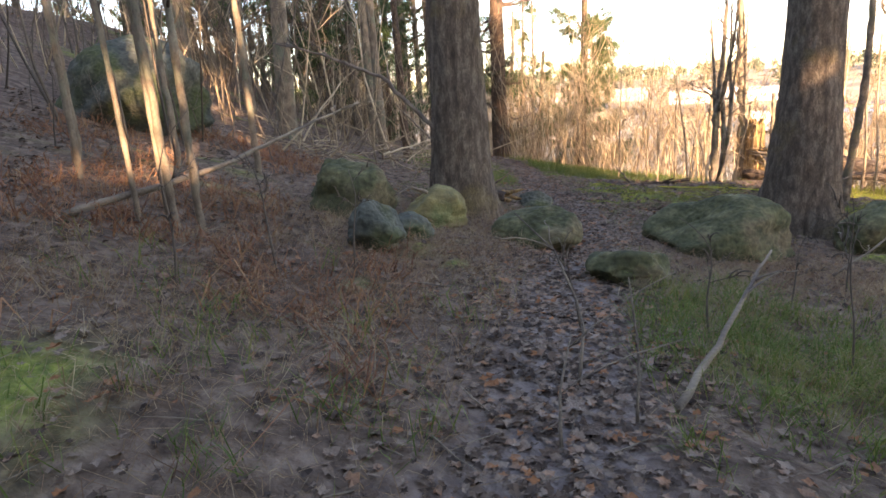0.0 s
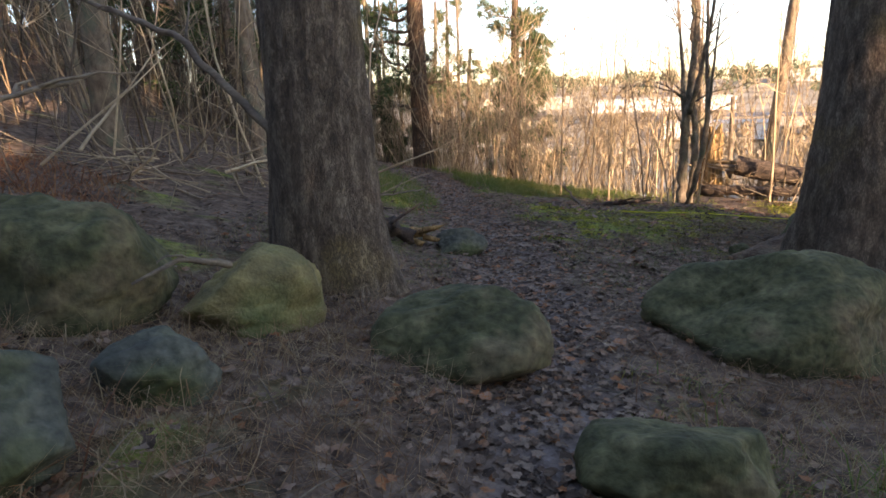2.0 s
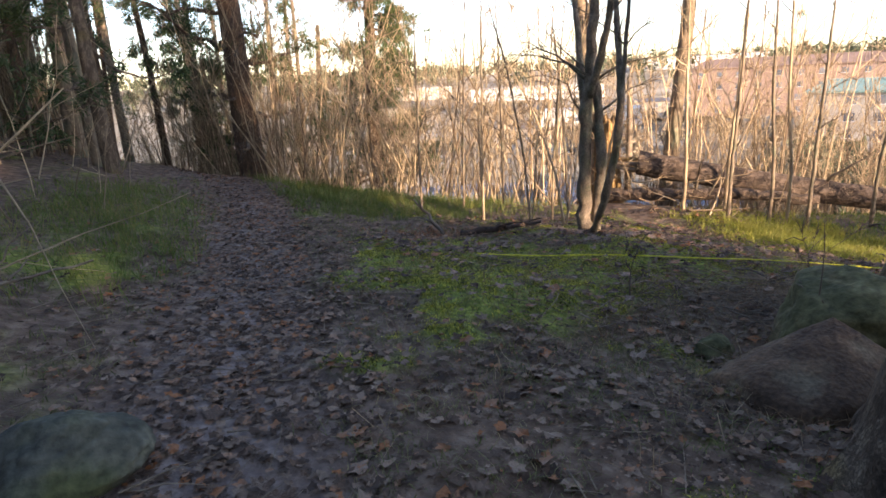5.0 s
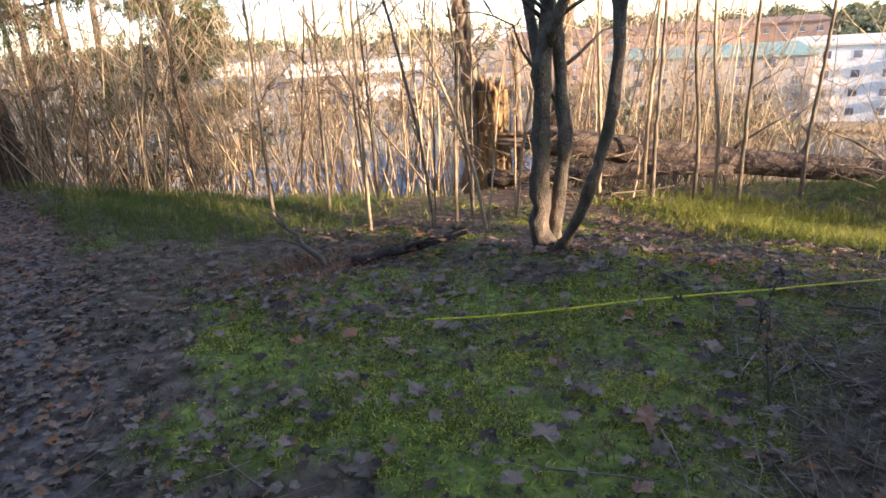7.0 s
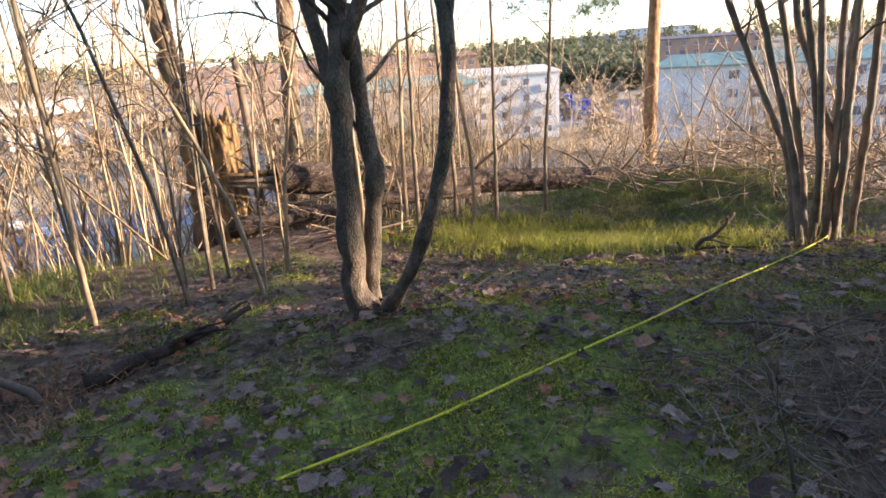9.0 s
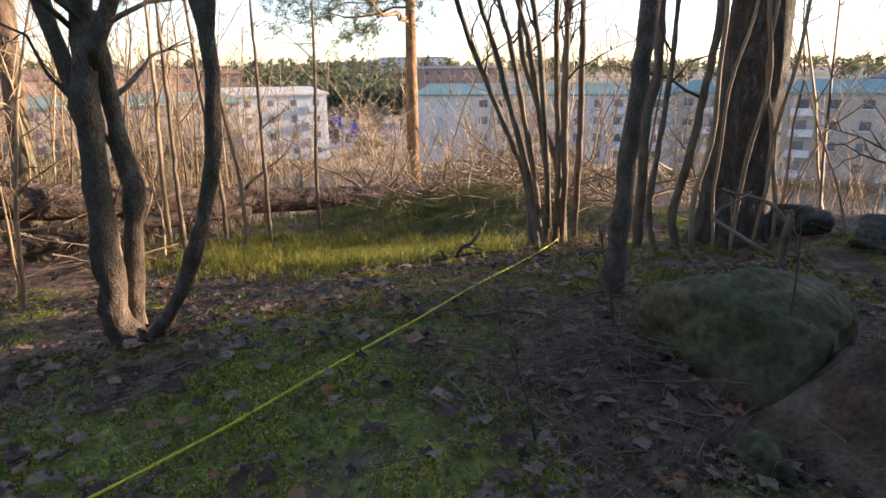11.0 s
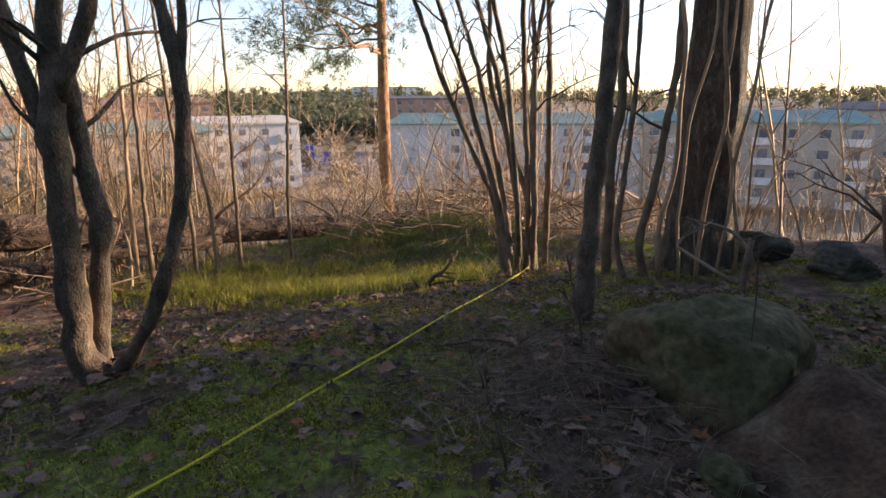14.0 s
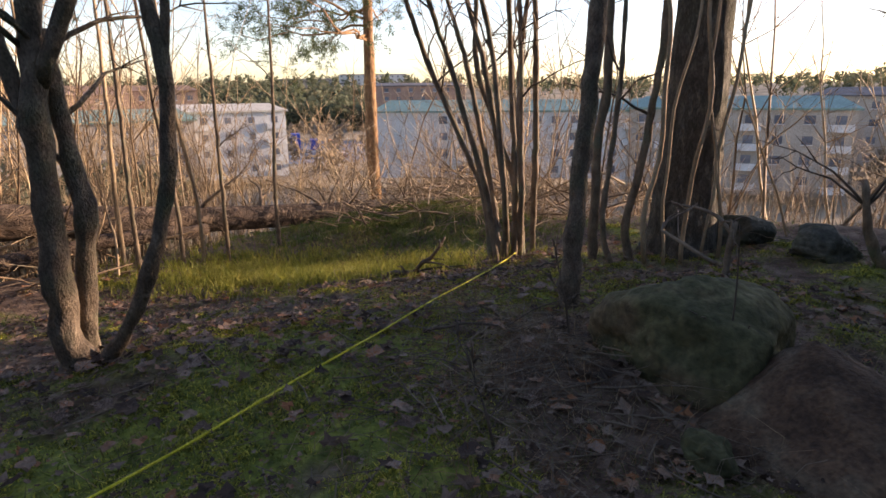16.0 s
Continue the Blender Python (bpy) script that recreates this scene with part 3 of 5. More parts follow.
# ---- boulders ----
def boulder(x, y, size, mat, label, seed, turn=0.0, sink=0.25, planes=16, tip=None, rough=0.085, group=""):
    """A rounded, faceted stone; size is its half extents."""
    r = np.random.default_rng(seed)
    nu, nv = 84, 52
    a = np.linspace(0, 2 * np.pi, nu, endpoint=False)
    b = np.linspace(-np.pi / 2, np.pi / 2, nv)
    A, B = np.meshgrid(a, b)
    D = np.stack([np.cos(A) * np.cos(B), np.sin(A) * np.cos(B), np.sin(B)], -1)
    N = r.normal(0, 1, (planes, 3))
    N /= np.linalg.norm(N, axis=1)[:, None]
    dist = r.uniform(0.6, 1.0, planes)
    dots = np.clip(D @ N.T, 0, None) / dist
    R = 1 / (np.sum(dots ** 36, -1) + 1.05 ** -36) ** (1 / 36)
    for f, amp in ((1.7, 1.0), (4.0, 0.5), (9.0, 0.28), (22.0, 0.14), (45.0, 0.07)):
        R = R + rough * amp * vnoise(D[..., 0] * f + seed, D[..., 1] * f, D[..., 2] * f, seed)
    R = R - rough * 0.5 * np.clip(0.18 - np.abs(vnoise(D[..., 0] * 2.3, D[..., 1] * 2.3, D[..., 2] * 2.3 + seed, seed + 5)), 0, 1) / 0.18
    P = D * R[..., None] * np.asarray(size)
    P[..., :2] *= np.where(D[..., 2] < 0, np.clip(np.cos(B), 0.08, 1) ** -0.65, 1.0)[..., None]
    if tip:
        lift = np.clip(P[..., 2] / size[2], 0, 1)
        P[..., 0] += tip[0] * lift ** 1.5
        P[..., 1] += tip[1] * lift ** 1.5
        P[..., :2] = P[..., :2] * (1 - tip[2] * lift[..., None]) + np.array(tip[:2]) * (tip[2] * lift[..., None])
    c, s = math.cos(radians(turn)), math.sin(radians(turn))
    P = P @ np.array([[c, s, 0], [-s, c, 0], [0, 0, 1]])
    at = np.array([x, y, gz(x, y) + size[2] * (1 - 2 * sink)])
    P = P + at
    i, j = np.meshgrid(np.arange(nv - 1), np.arange(nu), indexing="ij")
    jn = (j + 1) % nu
    g = Geo().add(P.reshape(-1, 3), np.stack([i * nu + j, i * nu + jn, (i + 1) * nu + jn, (i + 1) * nu + j], -1).reshape(-1, 4))
    return solid("boulder", g, mat, (x, y, gz(x, y)), label, "boulder", group)


# One mossy stone colour all over, with no lichened end.
boulder(3.0, 6.6, (0.9, 0.56, 0.5), STONE_MOSS, "long mossy boulder beside the path", 3, 4, 0.37, 12)
boulder(4.95, 6.75, (0.6, 0.42, 0.44), STONE_MOSS, "rounded mossy boulder at the foot of a big spruce", 4, 30, 0.27)
boulder(-0.7, 4.68, (0.27, 0.24, 0.27), STONE_GREEN, "upright egg-shaped green-grey boulder on leaf litter", 8, 0, 0.22)
boulder(-1.15, 6.1, (0.52, 0.42, 0.42), STONE_MOSS, "round dark mossy boulder among leaf litter", 6, 20, 0.24)
boulder(-0.27, 6.22, (0.38, 0.32, 0.29), STONE_SUNLIT, "boulder coloured sunlit yellow against a spruce trunk", 7, 15, 0.32)
boulder(-0.47, 5.35, (0.26, 0.22, 0.18), STONE_GREEN, "low grey-green stone between two boulders", 12, 40, 0.35)
boulder(0.82, 5.98, (0.45, 0.37, 0.3), STONE_MOSS, "low moss-covered boulder beside the path", 9, -10, 0.3)
boulder(1.47, 4.92, (0.36, 0.29, 0.21), STONE_MOSS, "moss-capped stone at the edge of the path", 10, 10, 0.24)
boulder(1.22, 9.02, (0.3, 0.2, 0.17), STONE_GREEN, "small ribbed grey-green stone by the path", 14, 20, 0.25)
boulder(-4.5, 8.7, (1.1, 0.9, 0.8), STONE_GREEN, "large blue-grey boulder among saplings", 15, 30, 0.3)
boulder(5.56, 9.42, (0.5, 0.54, 0.36), STONE_MOSS, "broad dark mossy boulder among leaves", 17, 5, 0.4, 9, rough=0.075)
boulder(4.7, 9.64, (0.14, 0.13, 0.11), STONE_MOSS, "small moss-capped stone between two boulders", 18, 0, 0.25)
boulder(8.35, 7.95, (0.32, 0.3, 0.24), STONE_GREEN, "dark rounded boulder by an ivy-hung trunk", 19, 0, 0.42)
boulder(7.6, 7.6, (0.3, 0.3, 0.2), STONE_GREEN, "pale grey boulder in moss", 20, 60, 0.36)


def pointed_stone(x, y, tip, height, spread, faces, mat, label, seed):
    """A stone of flat faces (way and slope each) that meet in one point, its foot in the litter."""
    n, k = 72, 30
    a = np.linspace(0, 2 * np.pi, n, endpoint=False)
    rho = np.linspace(0, 1, k)
    A, P = np.meshgrid(a, rho)
    R = spread * (1 + 0.16 * vnoise(np.cos(A) * 1.5, np.sin(A) * 1.5, 0, seed) + 0.05 * vnoise(np.cos(A) * 5, np.sin(A) * 5, P * 3, seed + 1))
    X = x + tip[0] * (1 - P) + np.cos(A) * R * P
    Y = y + tip[1] * (1 - P) + np.sin(A) * R * P
    dx, dy = X - x - tip[0], Y - y - tip[1]
    fall = np.max([s * (dx * c + dy * d) for c, d, s in faces], axis=0)
    Z = gz(x, y) + height - fall - 2.2 * np.clip(P - 0.72, 0, 1)
    Z = Z + 0.014 * vnoise(X * 4, Y * 4, Z * 4, seed + 2) + 0.012 * vnoise(X * 13, Y * 13, Z * 13, seed + 3) + 0.004 * vnoise(X * 40, Y * 40, Z * 40, seed + 4)
    i, j = np.meshgrid(np.arange(k - 1), np.arange(n), indexing="ij")
    jn = (j + 1) % n
    g = Geo().add(np.stack([X, Y, Z], -1).reshape(-1, 3), np.stack([i * n + j, (i + 1) * n + j, (i + 1) * n + jn, i * n + jn], -1).reshape(-1, 4))
    return solid("boulder", g, mat, (x, y, gz(x, y)), label, "boulder")


pointed_stone(4.9, 9.22, (0.12, -0.12), 0.37, 0.82, ((-0.84, 0.54, 0.46), (-0.3, 0.95, 0.85), (0.5, 0.86, 1.0), (0.9, -0.1, 0.9), (0.2, -0.98, 0.6), (-0.75, -0.66, 0.38)), STONE_BARE, "brown angular boulder with a pointed sunlit top", 5)


# ---- trees ----
def tall_tree(name, x, y, r0, h, label, mat, lean=(0, 0), seed=0, flare=0.35, sides=48, limbs=0, limb_from=3.0, limb_len=1.6, needle=True, dead=0, group="", category="tree", flare_h=0.5, ridges=0.07, aim=None, crown_from=None, dens=14, tufts=26, tuft=0.09, nwidth=0.006, droop=0.12, fine=14, per=14, limb_to=None):
    r = np.random.default_rng(seed)
    z = gz(x, y)
    t = thing(name, (x, y, z), label, category, group)
    k = np.linspace(0, 1, 10)
    pts = np.stack([x + lean[0] * h * k + 0.06 * np.sin(k * 5 + seed), y + lean[1] * h * k + 0.06 * np.cos(k * 4 + seed * 2) - 0.06 * math.cos(seed * 2), z - 0.12 + h * k], 1)
    rad = r0 * (1 - 0.62 * k)
    part("trunk", trunk_geo(pts, rad, sides, ridges, seed, flare, flare_h, per), mat, t)
    if dead:
        limb_set(t, pts, rad, dead, z + 0.9, z + min(h - 1, limb_from + 1), limb_len * 0.6, r, BARK_DARK, 0.15, -0.05, name="dead_limb", twig_mat=BARK_DARK)
    if limbs:
        limb_set(t, pts, rad, limbs, z + limb_from, z + (limb_to or h - 0.3), limb_len, r, mat, droop, 0.15, NEEDLE if needle else None, tuft, tufts, twig_mat=BARK_DARK, aim=aim, dens=dens, nwidth=nwidth, fine=fine)
    return t


tall_tree("spruce_tree", 0.03, 7.18, 0.36, 12, "thick old spruce with rough reddish-brown bark beside the path", BARK_SPRUCE, (0.004, 0), 1, 0.3, 64, 10, 5.5, 2.6)
tall_tree("spruce_tree", 4.72, 8.05, 0.41, 13, "massive spruce trunk, mossy and sunlit, behind boulders", BARK_SPRUCE, (0.014, 0), 2, 0.6, 64, 10, 6, 2.6, flare_h=0.6)
tall_tree("pine_tree", 1.85, 22.0, 0.31, 13, "straight pine with dark base and orange upper bark by the path", BARK_PINE, (0.004, 0), 3, 0.25, 48, 24, 2.8, 3.0, dead=8, tufts=80, tuft=0.12, nwidth=0.009, limb_to=9)
tall_tree("pine_tree", 5.7, 26.5, 0.27, 12, "slim pine with drooping branches at the brow of the hill", BARK_PINE, (0.012, 0), 4, 0.2, 40, 46, 1.6, 3.0, dead=8, fine=20, tufts=130, tuft=0.14, nwidth=0.011, limb_to=9)
tall_tree("leaning_pine_tree", 10.3, 17.5, 0.17, 11, "slim dark leaning trunk behind a fallen log", BARK_GREY, (0.05, -0.03), 5, 0.15, 28)
tall_tree("pine_tree", 17.0, 12.95, 0.16, 11, "sunlit orange-barked pine behind a fallen log", BARK_ORANGE, (-0.01, 0.01), 6, 0.15, 28, 26, 4.4, 5.0, aim=1.75, tufts=110, tuft=0.13, nwidth=0.008, droop=0.02, limb_to=8.0)
big = tall_tree("ivy_hung_tree", 8.35, 8.52, 0.28, 11, "thick dark trunk hung with bare woody vines", BARK_PLATED, (0.0, -0.02), 8, 0.45, 48, 8, 5, 2.5)
for i, (dy, top, r0) in enumerate(((0.25, 0.14, 0.016), (0.12, 0.0, 0.022), (-0.02, -0.06, 0.016), (-0.16, -0.2, 0.02), (0.38, 0.36, 0.025))):
    zb = gz(7.9, 8.55 + dy)
    ln = np.array([(7.86 + 0.01 * i, 8.55 + dy * 1.2 + (0.075 * math.sin(1.9 * q + i * 2) + 0.022 * math.sin(5.3 * q + i * 3)) * min(1, q / 0.6) + (top - dy) * q / 4.2, zb - 0.03 + q * 1.0) for q in np.linspace(0, 4.6, 24)])
    ln[:, 0] += 0.1 * np.linspace(0, 1, 24)
    part("vine", Geo().tube(ln, np.linspace(r0, r0 * 0.6, 24), 8), BARK_TWIG, big, "bare pale-brown climbing vine")


# broken tree, its splintered stump and the fallen trunk
def broken_stump():
    x, y = 8.8, 17.42
    z = gz(x, y)
    t = thing("broken_stump", (x, y, z), "splintered golden stump of a snapped pine", "stump")
    k = np.linspace(0, 1.85, 9)
    g = trunk_geo(np.stack([x - 0.02 * k, y + 0 * k, z - 0.1 + k], 1), 0.27 - 0.03 * k, 56, 0.3, 4, 0.4, 0.3)
    part("stump", g, SPLIT_WOOD, t)
    r = np.random.default_rng(5)
    for i in range(13):
        a = i / 13 * 6.283 + r.normal(0, 0.2)
        h = r.uniform(0.02, 0.22)
        p = np.array((x - 0.03 + 0.16 * math.cos(a), y + 0.16 * math.sin(a), z + 1.6))
        part("splinter", Geo().tube([p, p + (0, 0, h * 0.5 + 0.15), p + (0.03 * math.cos(a), 0.03 * math.sin(a), h + 0.2)], [0.06, 0.045, 0.004], 5), SPLIT_WOOD, t)
    part("post", Geo().tube(bend_line((x + 0.3, y - 0.26, z + 0.3), (x + 0.28, y - 0.22, z + 2.6), (0.03, 0, 0), 7), np.linspace(0.07, 0.05, 7), 10), DEAD_WOOD, t, "grey broken post of wood")


broken_stump()


def fallen_log():
    a, b = np.array((9.0, 16.71, -1.06)), np.array((15.7, 11.9, -2.12))
    t = thing("fallen_log", tuple((a + b) / 2), "long fallen pine log lying across the brow of the hill", "log")
    k = np.linspace(0, 1, 70)
    A = np.linspace(0, 2 * np.pi, 36, endpoint=False)
    line = a + (b - a) * k[:, None] + np.array((0, 0, -0.12)) * np.sin(k * np.pi)[:, None]
    rad = 0.225 - 0.065 * k
    d = (b - a) / np.linalg.norm(b - a)
    u = np.cross(d, (0, 0, 1.0))
    u /= np.linalg.norm(u)
    w = np.cross(u, d)
    R = rad[:, None] * (1 + 0.09 * vnoise(np.cos(A) * 3, np.sin(A) * 3, k[:, None] * 16, 6) + 0.05 * vnoise(np.cos(A) * 9, np.sin(A) * 9, k[:, None] * 50, 7))
    V = line[:, None] + R[..., None] * (np.cos(A)[None, :, None] * u + np.sin(A)[None, :, None] * w)
    n, s = 70, 36
    i, j = np.meshgrid(np.arange(n - 1), np.arange(s), indexing="ij")
    g = Geo().add(V.reshape(-1, 3), np.stack([i * s + j, i * s + (j + 1) % s, (i + 1) * s + (j + 1) % s, (i + 1) * s + j], -1).reshape(-1, 4))
    for e in (0, n - 1):
        c = g.n
        g.add(line[e][None], np.zeros((0, 4)))
        g.f.append(np.stack([np.full(s, c), e * s + np.arange(s), e * s + (np.arange(s) + 1) % s], -1))
    part("trunk", g, LOG_BARK, t)
    r = np.random.default_rng(9)
    for i in range(7):
        p = a + r.normal(0, 0.07, 3)
        part("splinter", Geo().tube([p + d * 0.1, p - d * r.uniform(0.1, 0.3), p - d * r.uniform(0.35, 0.7) + r.normal(0, 0.04, 3)], [0.06, 0.045, 0.006], 5), SPLIT_WOOD if i % 2 else DEAD_WOOD, t)
    for i in range(9):
        q = r.uniform(0.3, 0.98)
        p = a + (b - a) * q
        e = p + np.array((r.normal(0, 0.5), r.normal(0, 0.5), r.uniform(-0.1, 0.9)))
        part("snag", Geo().tube(bend_line(p, e, r.normal(0, 0.06, 3), 6, 0.015, i), np.linspace(0.035, 0.008, 6), 6), DEAD_WOOD, t)
    # second, lower piece of the same fall
    lo = thing("fallen_log", (9.6, 16.2, gz(9.6, 16.2)), "shorter broken log propped under a fallen pine", "log")
    ln = bend_line((8.3, 17.0, gz(8.3, 17.0) + 0.2), (11.2, 14.6, gz(11.2, 14.6) + 0.3), (0, 0, 0.05), 14, 0.02, 3)
    part("trunk", Geo().tube(ln, np.linspace(0.13, 0.09, 14) * (1 + 0.1 * np.sin(np.arange(14) * 2.3)), 16), LOG_BARK, lo)
    part("snag", Geo().tube(bend_line((9.7, 15.9, gz(9.7, 15.9) + 0.3), (9.3, 15.3, gz(9.3, 15.3) + 0.9), (0, 0, 0.05), 6), np.linspace(0.03, 0.008, 6), 6), DEAD_WOOD, lo)


fallen_log()


def stem_tree(x, y, lines, label, mat=BARK_GREY, name="sapling", category="tree", group="", twig=6, seed=0, twig_len=0.9, sides=12, sub=True):
    """A small tree of crooked stems. lines: each a list of (dx, dy, height, radius) from the foot up."""
    r = np.random.default_rng(seed)
    z = gz(x, y)
    t = thing(name, (x, y, z), label, category, group)
    tw = Geo()
    for ln in lines:
        p = np.array([(x + a, y + b, z + h - (0.08 if i == 0 else 0)) for i, (a, b, h, _) in enumerate(ln)])
        rad = np.array([q[3] for q in ln])
        s = np.concatenate([[0], np.cumsum(np.linalg.norm(np.diff(p, axis=0), axis=1))])
        m = max(10, int(s[-1] * 9))
        ss = np.linspace(0, s[-1], m)
        pp = np.stack([np.interp(ss, s, p[:, i]) for i in range(3)], 1)
        ker = np.array([1, 2, 3, 2, 1]) / 9
        for i in range(3):
            pad = np.pad(pp[:, i], 2, mode="reflect", reflect_type="odd")
            pp[:, i] = np.convolve(pad, ker, "valid")
        rr = np.interp(ss, s, rad)
        pp[1:-1] += r.normal(0, 0.12, (m - 2, 3)) * rr[1:-1, None]
        part("stem", Geo().tube(pp, rr * (1 + 0.08 * r.normal(0, 1, m)), sides), mat, t)
        for i in range(twig):
            q = r.integers(m // 3, m - 1)
            d = r.normal(0, 1, 3)
            d[2] = abs(d[2]) * 0.5 + 0.5
            d /= np.linalg.norm(d)
            L = twig_len * r.uniform(0.4, 1.2)
            line = bend_line(pp[q], pp[q] + d * L, (0, 0, 0.08 * L), 7, 0.015 * L, int(r.integers(1e6)))
            tw.tube(line, np.linspace(min(0.45 * rr[q], 0.018), 0.003, 7), 5)
            if sub:
                for _ in range(3):
                    e = line[r.integers(2, 6)]
                    dd = d + r.normal(0, 0.6, 3)
                    tw.tube(bend_line(e, e + dd / np.linalg.norm(dd) * L * r.uniform(0.2, 0.5), (0, 0, 0.02), 5, 0.008 * L, int(r.integers(1e6))), np.linspace(0.006, 0.002, 5), 4)
    if twig:
        tagged(part("twig_spray", tw, BARK_DARK if mat is BARK_GREY else mat, t), kind="stuff")
    return t


stem_tree(5.7, 12.92, [
    [(0, 0.03, 0, 0.108), (-0.02, 0.05, 0.3, 0.082), (-0.05, 0, 0.85, 0.072), (-0.05, -0.02, 1.23, 0.069), (-0.05, -0.06, 1.68, 0.064), (-0.05, -0.12, 2.1, 0.056), (-0.05, -0.2, 3.2, 0.040), (-0.05, -0.2, 5, 0.016)],
    [(-0.05, -0.01, 1.4, 0.046), (-0.05, 0.1, 1.82, 0.040), (-0.05, 0.14, 2.1, 0.036), (-0.1, 0.4, 3.5, 0.020)],
    [(-0.05, -0.08, 1.7, 0.046), (-0.05, -0.34, 2.1, 0.040), (-0.05, -0.6, 3.0, 0.028), (0, -0.8, 4.6, 0.012)],
    [(0.12, 0.02, 0, 0.064), (0.12, 0, 0.32, 0.054), (0.12, -0.07, 0.72, 0.054), (0.1, -0.13, 0.96, 0.061), (0.08, -0.08, 1.28, 0.051), (0.05, -0.08, 1.6, 0.048), (0, -0.1, 1.9, 0.040)],
    [(-0.02, -0.1, 0.02, 0.054), (-0.05, -0.24, 0.12, 0.048), (-0.1, -0.42, 0.34, 0.045), (-0.1, -0.6, 0.68, 0.042), (-0.1, -0.7, 1.1, 0.040), (-0.1, -0.76, 1.27, 0.048), (-0.1, -0.77, 1.42, 0.036), (-0.1, -0.78, 1.72, 0.040), (-0.1, -0.73, 2.0, 0.034), (-0.1, -0.66, 2.3, 0.028), (-0.1, -0.5, 4.2, 0.012)],
    [(-0.1, -0.78, 1.72, 0.024), (-0.1, -0.83, 2.1, 0.021), (-0.05, -0.85, 3.2, 0.011)],
], "grey-barked many-stemmed rowan with a bent side stem", mat=BARK_ROWAN, name="rowan_tree", seed=3, twig=5)
stem_tree(8.55, 17.8, [[(0.02, 0, 0, 0.2), (0.02, -0.05, 0.8, 0.165), (0, -0.1, 2.1, 0.15), (-0.1, 0.02, 3.4, 0.13), (-0.3, 0.25, 7, 0.06)], [(0.05, -0.25, 0, 0.06), (-0.05, -0.2, 2, 0.045), (-0.1, -0.1, 5, 0.02)]],
          "dark trunk growing beside a splintered stump", name="grey_alder_tree", seed=4)
stem_tree(6.58, 9.92, [[(0, 0, 0, 0.085), (0, -0.02, 0.3, 0.068), (0.03, -0.05, 1.0, 0.062), (0.06, -0.12, 1.9, 0.058), (0.05, -0.08, 3.5, 0.04), (0.0, 0, 5.5, 0.02)]],
          "slender knotty sapling with grey flaking bark", mat=BARK_ROWAN, name="rowan_sapling", seed=5, twig=5)
fan = []
rf = np.random.default_rng(12)
for i in range(9):
    a = (i - 4) / 4
    fan.append([(0.14 * rf.normal(), -0.16 * a, 0, 0.036), (0.2 * rf.normal(), -0.2 * a + 0.08 * rf.normal(), 0.7, 0.031), (0.4 * rf.normal(), -0.4 * a + 0.25 + 0.12 * rf.normal(), 2.0, 0.026), (0.5 * rf.normal(), -0.8 * a + 0.55, 3.6, 0.018), (0.5 * rf.normal(), -1.1 * a + 0.8, 5.2, 0.01)])
stem_tree(8.7, 10.2, fan, "clump of thin dark hazel stems fanning upward", name="hazel_clump", seed=6, twig=6, sides=8)
stem_tree(8.3, 9.4, [[(0, 0, 0, 0.05), (0.02, 0.02, 1.2, 0.045), (-0.03, -0.05, 1.6, 0.045), (0, 0, 3.2, 0.035), (0, 0.1, 5.5, 0.015)]], "slim crooked rowan sapling among brush", name="rowan_sapling", seed=7)
stem_tree(8.2, 9.05, [[(0, 0, 0, 0.045), (0, 0.1, 0.25, 0.04), (0.0, -0.02, 0.9, 0.036), (0, -0.15, 2.0, 0.034), (0, -0.1, 4.5, 0.015)]], "thin wavy rowan stem by a big trunk", name="rowan_sapling", seed=8)
stem_tree(8.0, 9.25, [[(0, 0, 0, 0.03), (0, 0.16, 0.3, 0.028), (0, 0.12, 0.8, 0.026), (0, 0.06, 1.6, 0.024), (0, 0.05, 4.0, 0.01)]], "thin wavy hazel stem", name="hazel_sapling", seed=9)
stem_tree(9.2, 9.9, [[(0, 0, 0, 0.04), (0, 0, 1.4, 0.035), (0, 0.06, 3, 0.028), (0.1, 0.1, 5, 0.012)]], "straight thin hazel stem among brush", name="hazel_sapling", seed=10)
for i, (x, y, top, lean) in enumerate(((10.15, 13.85, 4.5, 0.02), (10.05, 14.15, 4.8, -0.25), (9.9, 14.35, 4.6, -0.2), (9.5, 14.9, 4.2, 0.1), (10.9, 13.4, 4.4, 0.12), (8.9, 15.2, 4.0, -0.1), (9.3, 14.6, 4.6, 0.05))):
    stem_tree(x, y, [[(0, 0, 0, 0.032), (0.0, 0.03 * lean, 0.8, 0.028), (lean * 0.3, -lean * 0.5, 2.0, 0.024), (lean * 0.6, -lean, top, 0.008)]], "thin bare rowan sapling by a fallen log", mat=BARK_TWIG if i % 2 else BARK_GREY, name="rowan_sapling", seed=20 + i, group="saplings by the log", sides=8, twig=4)
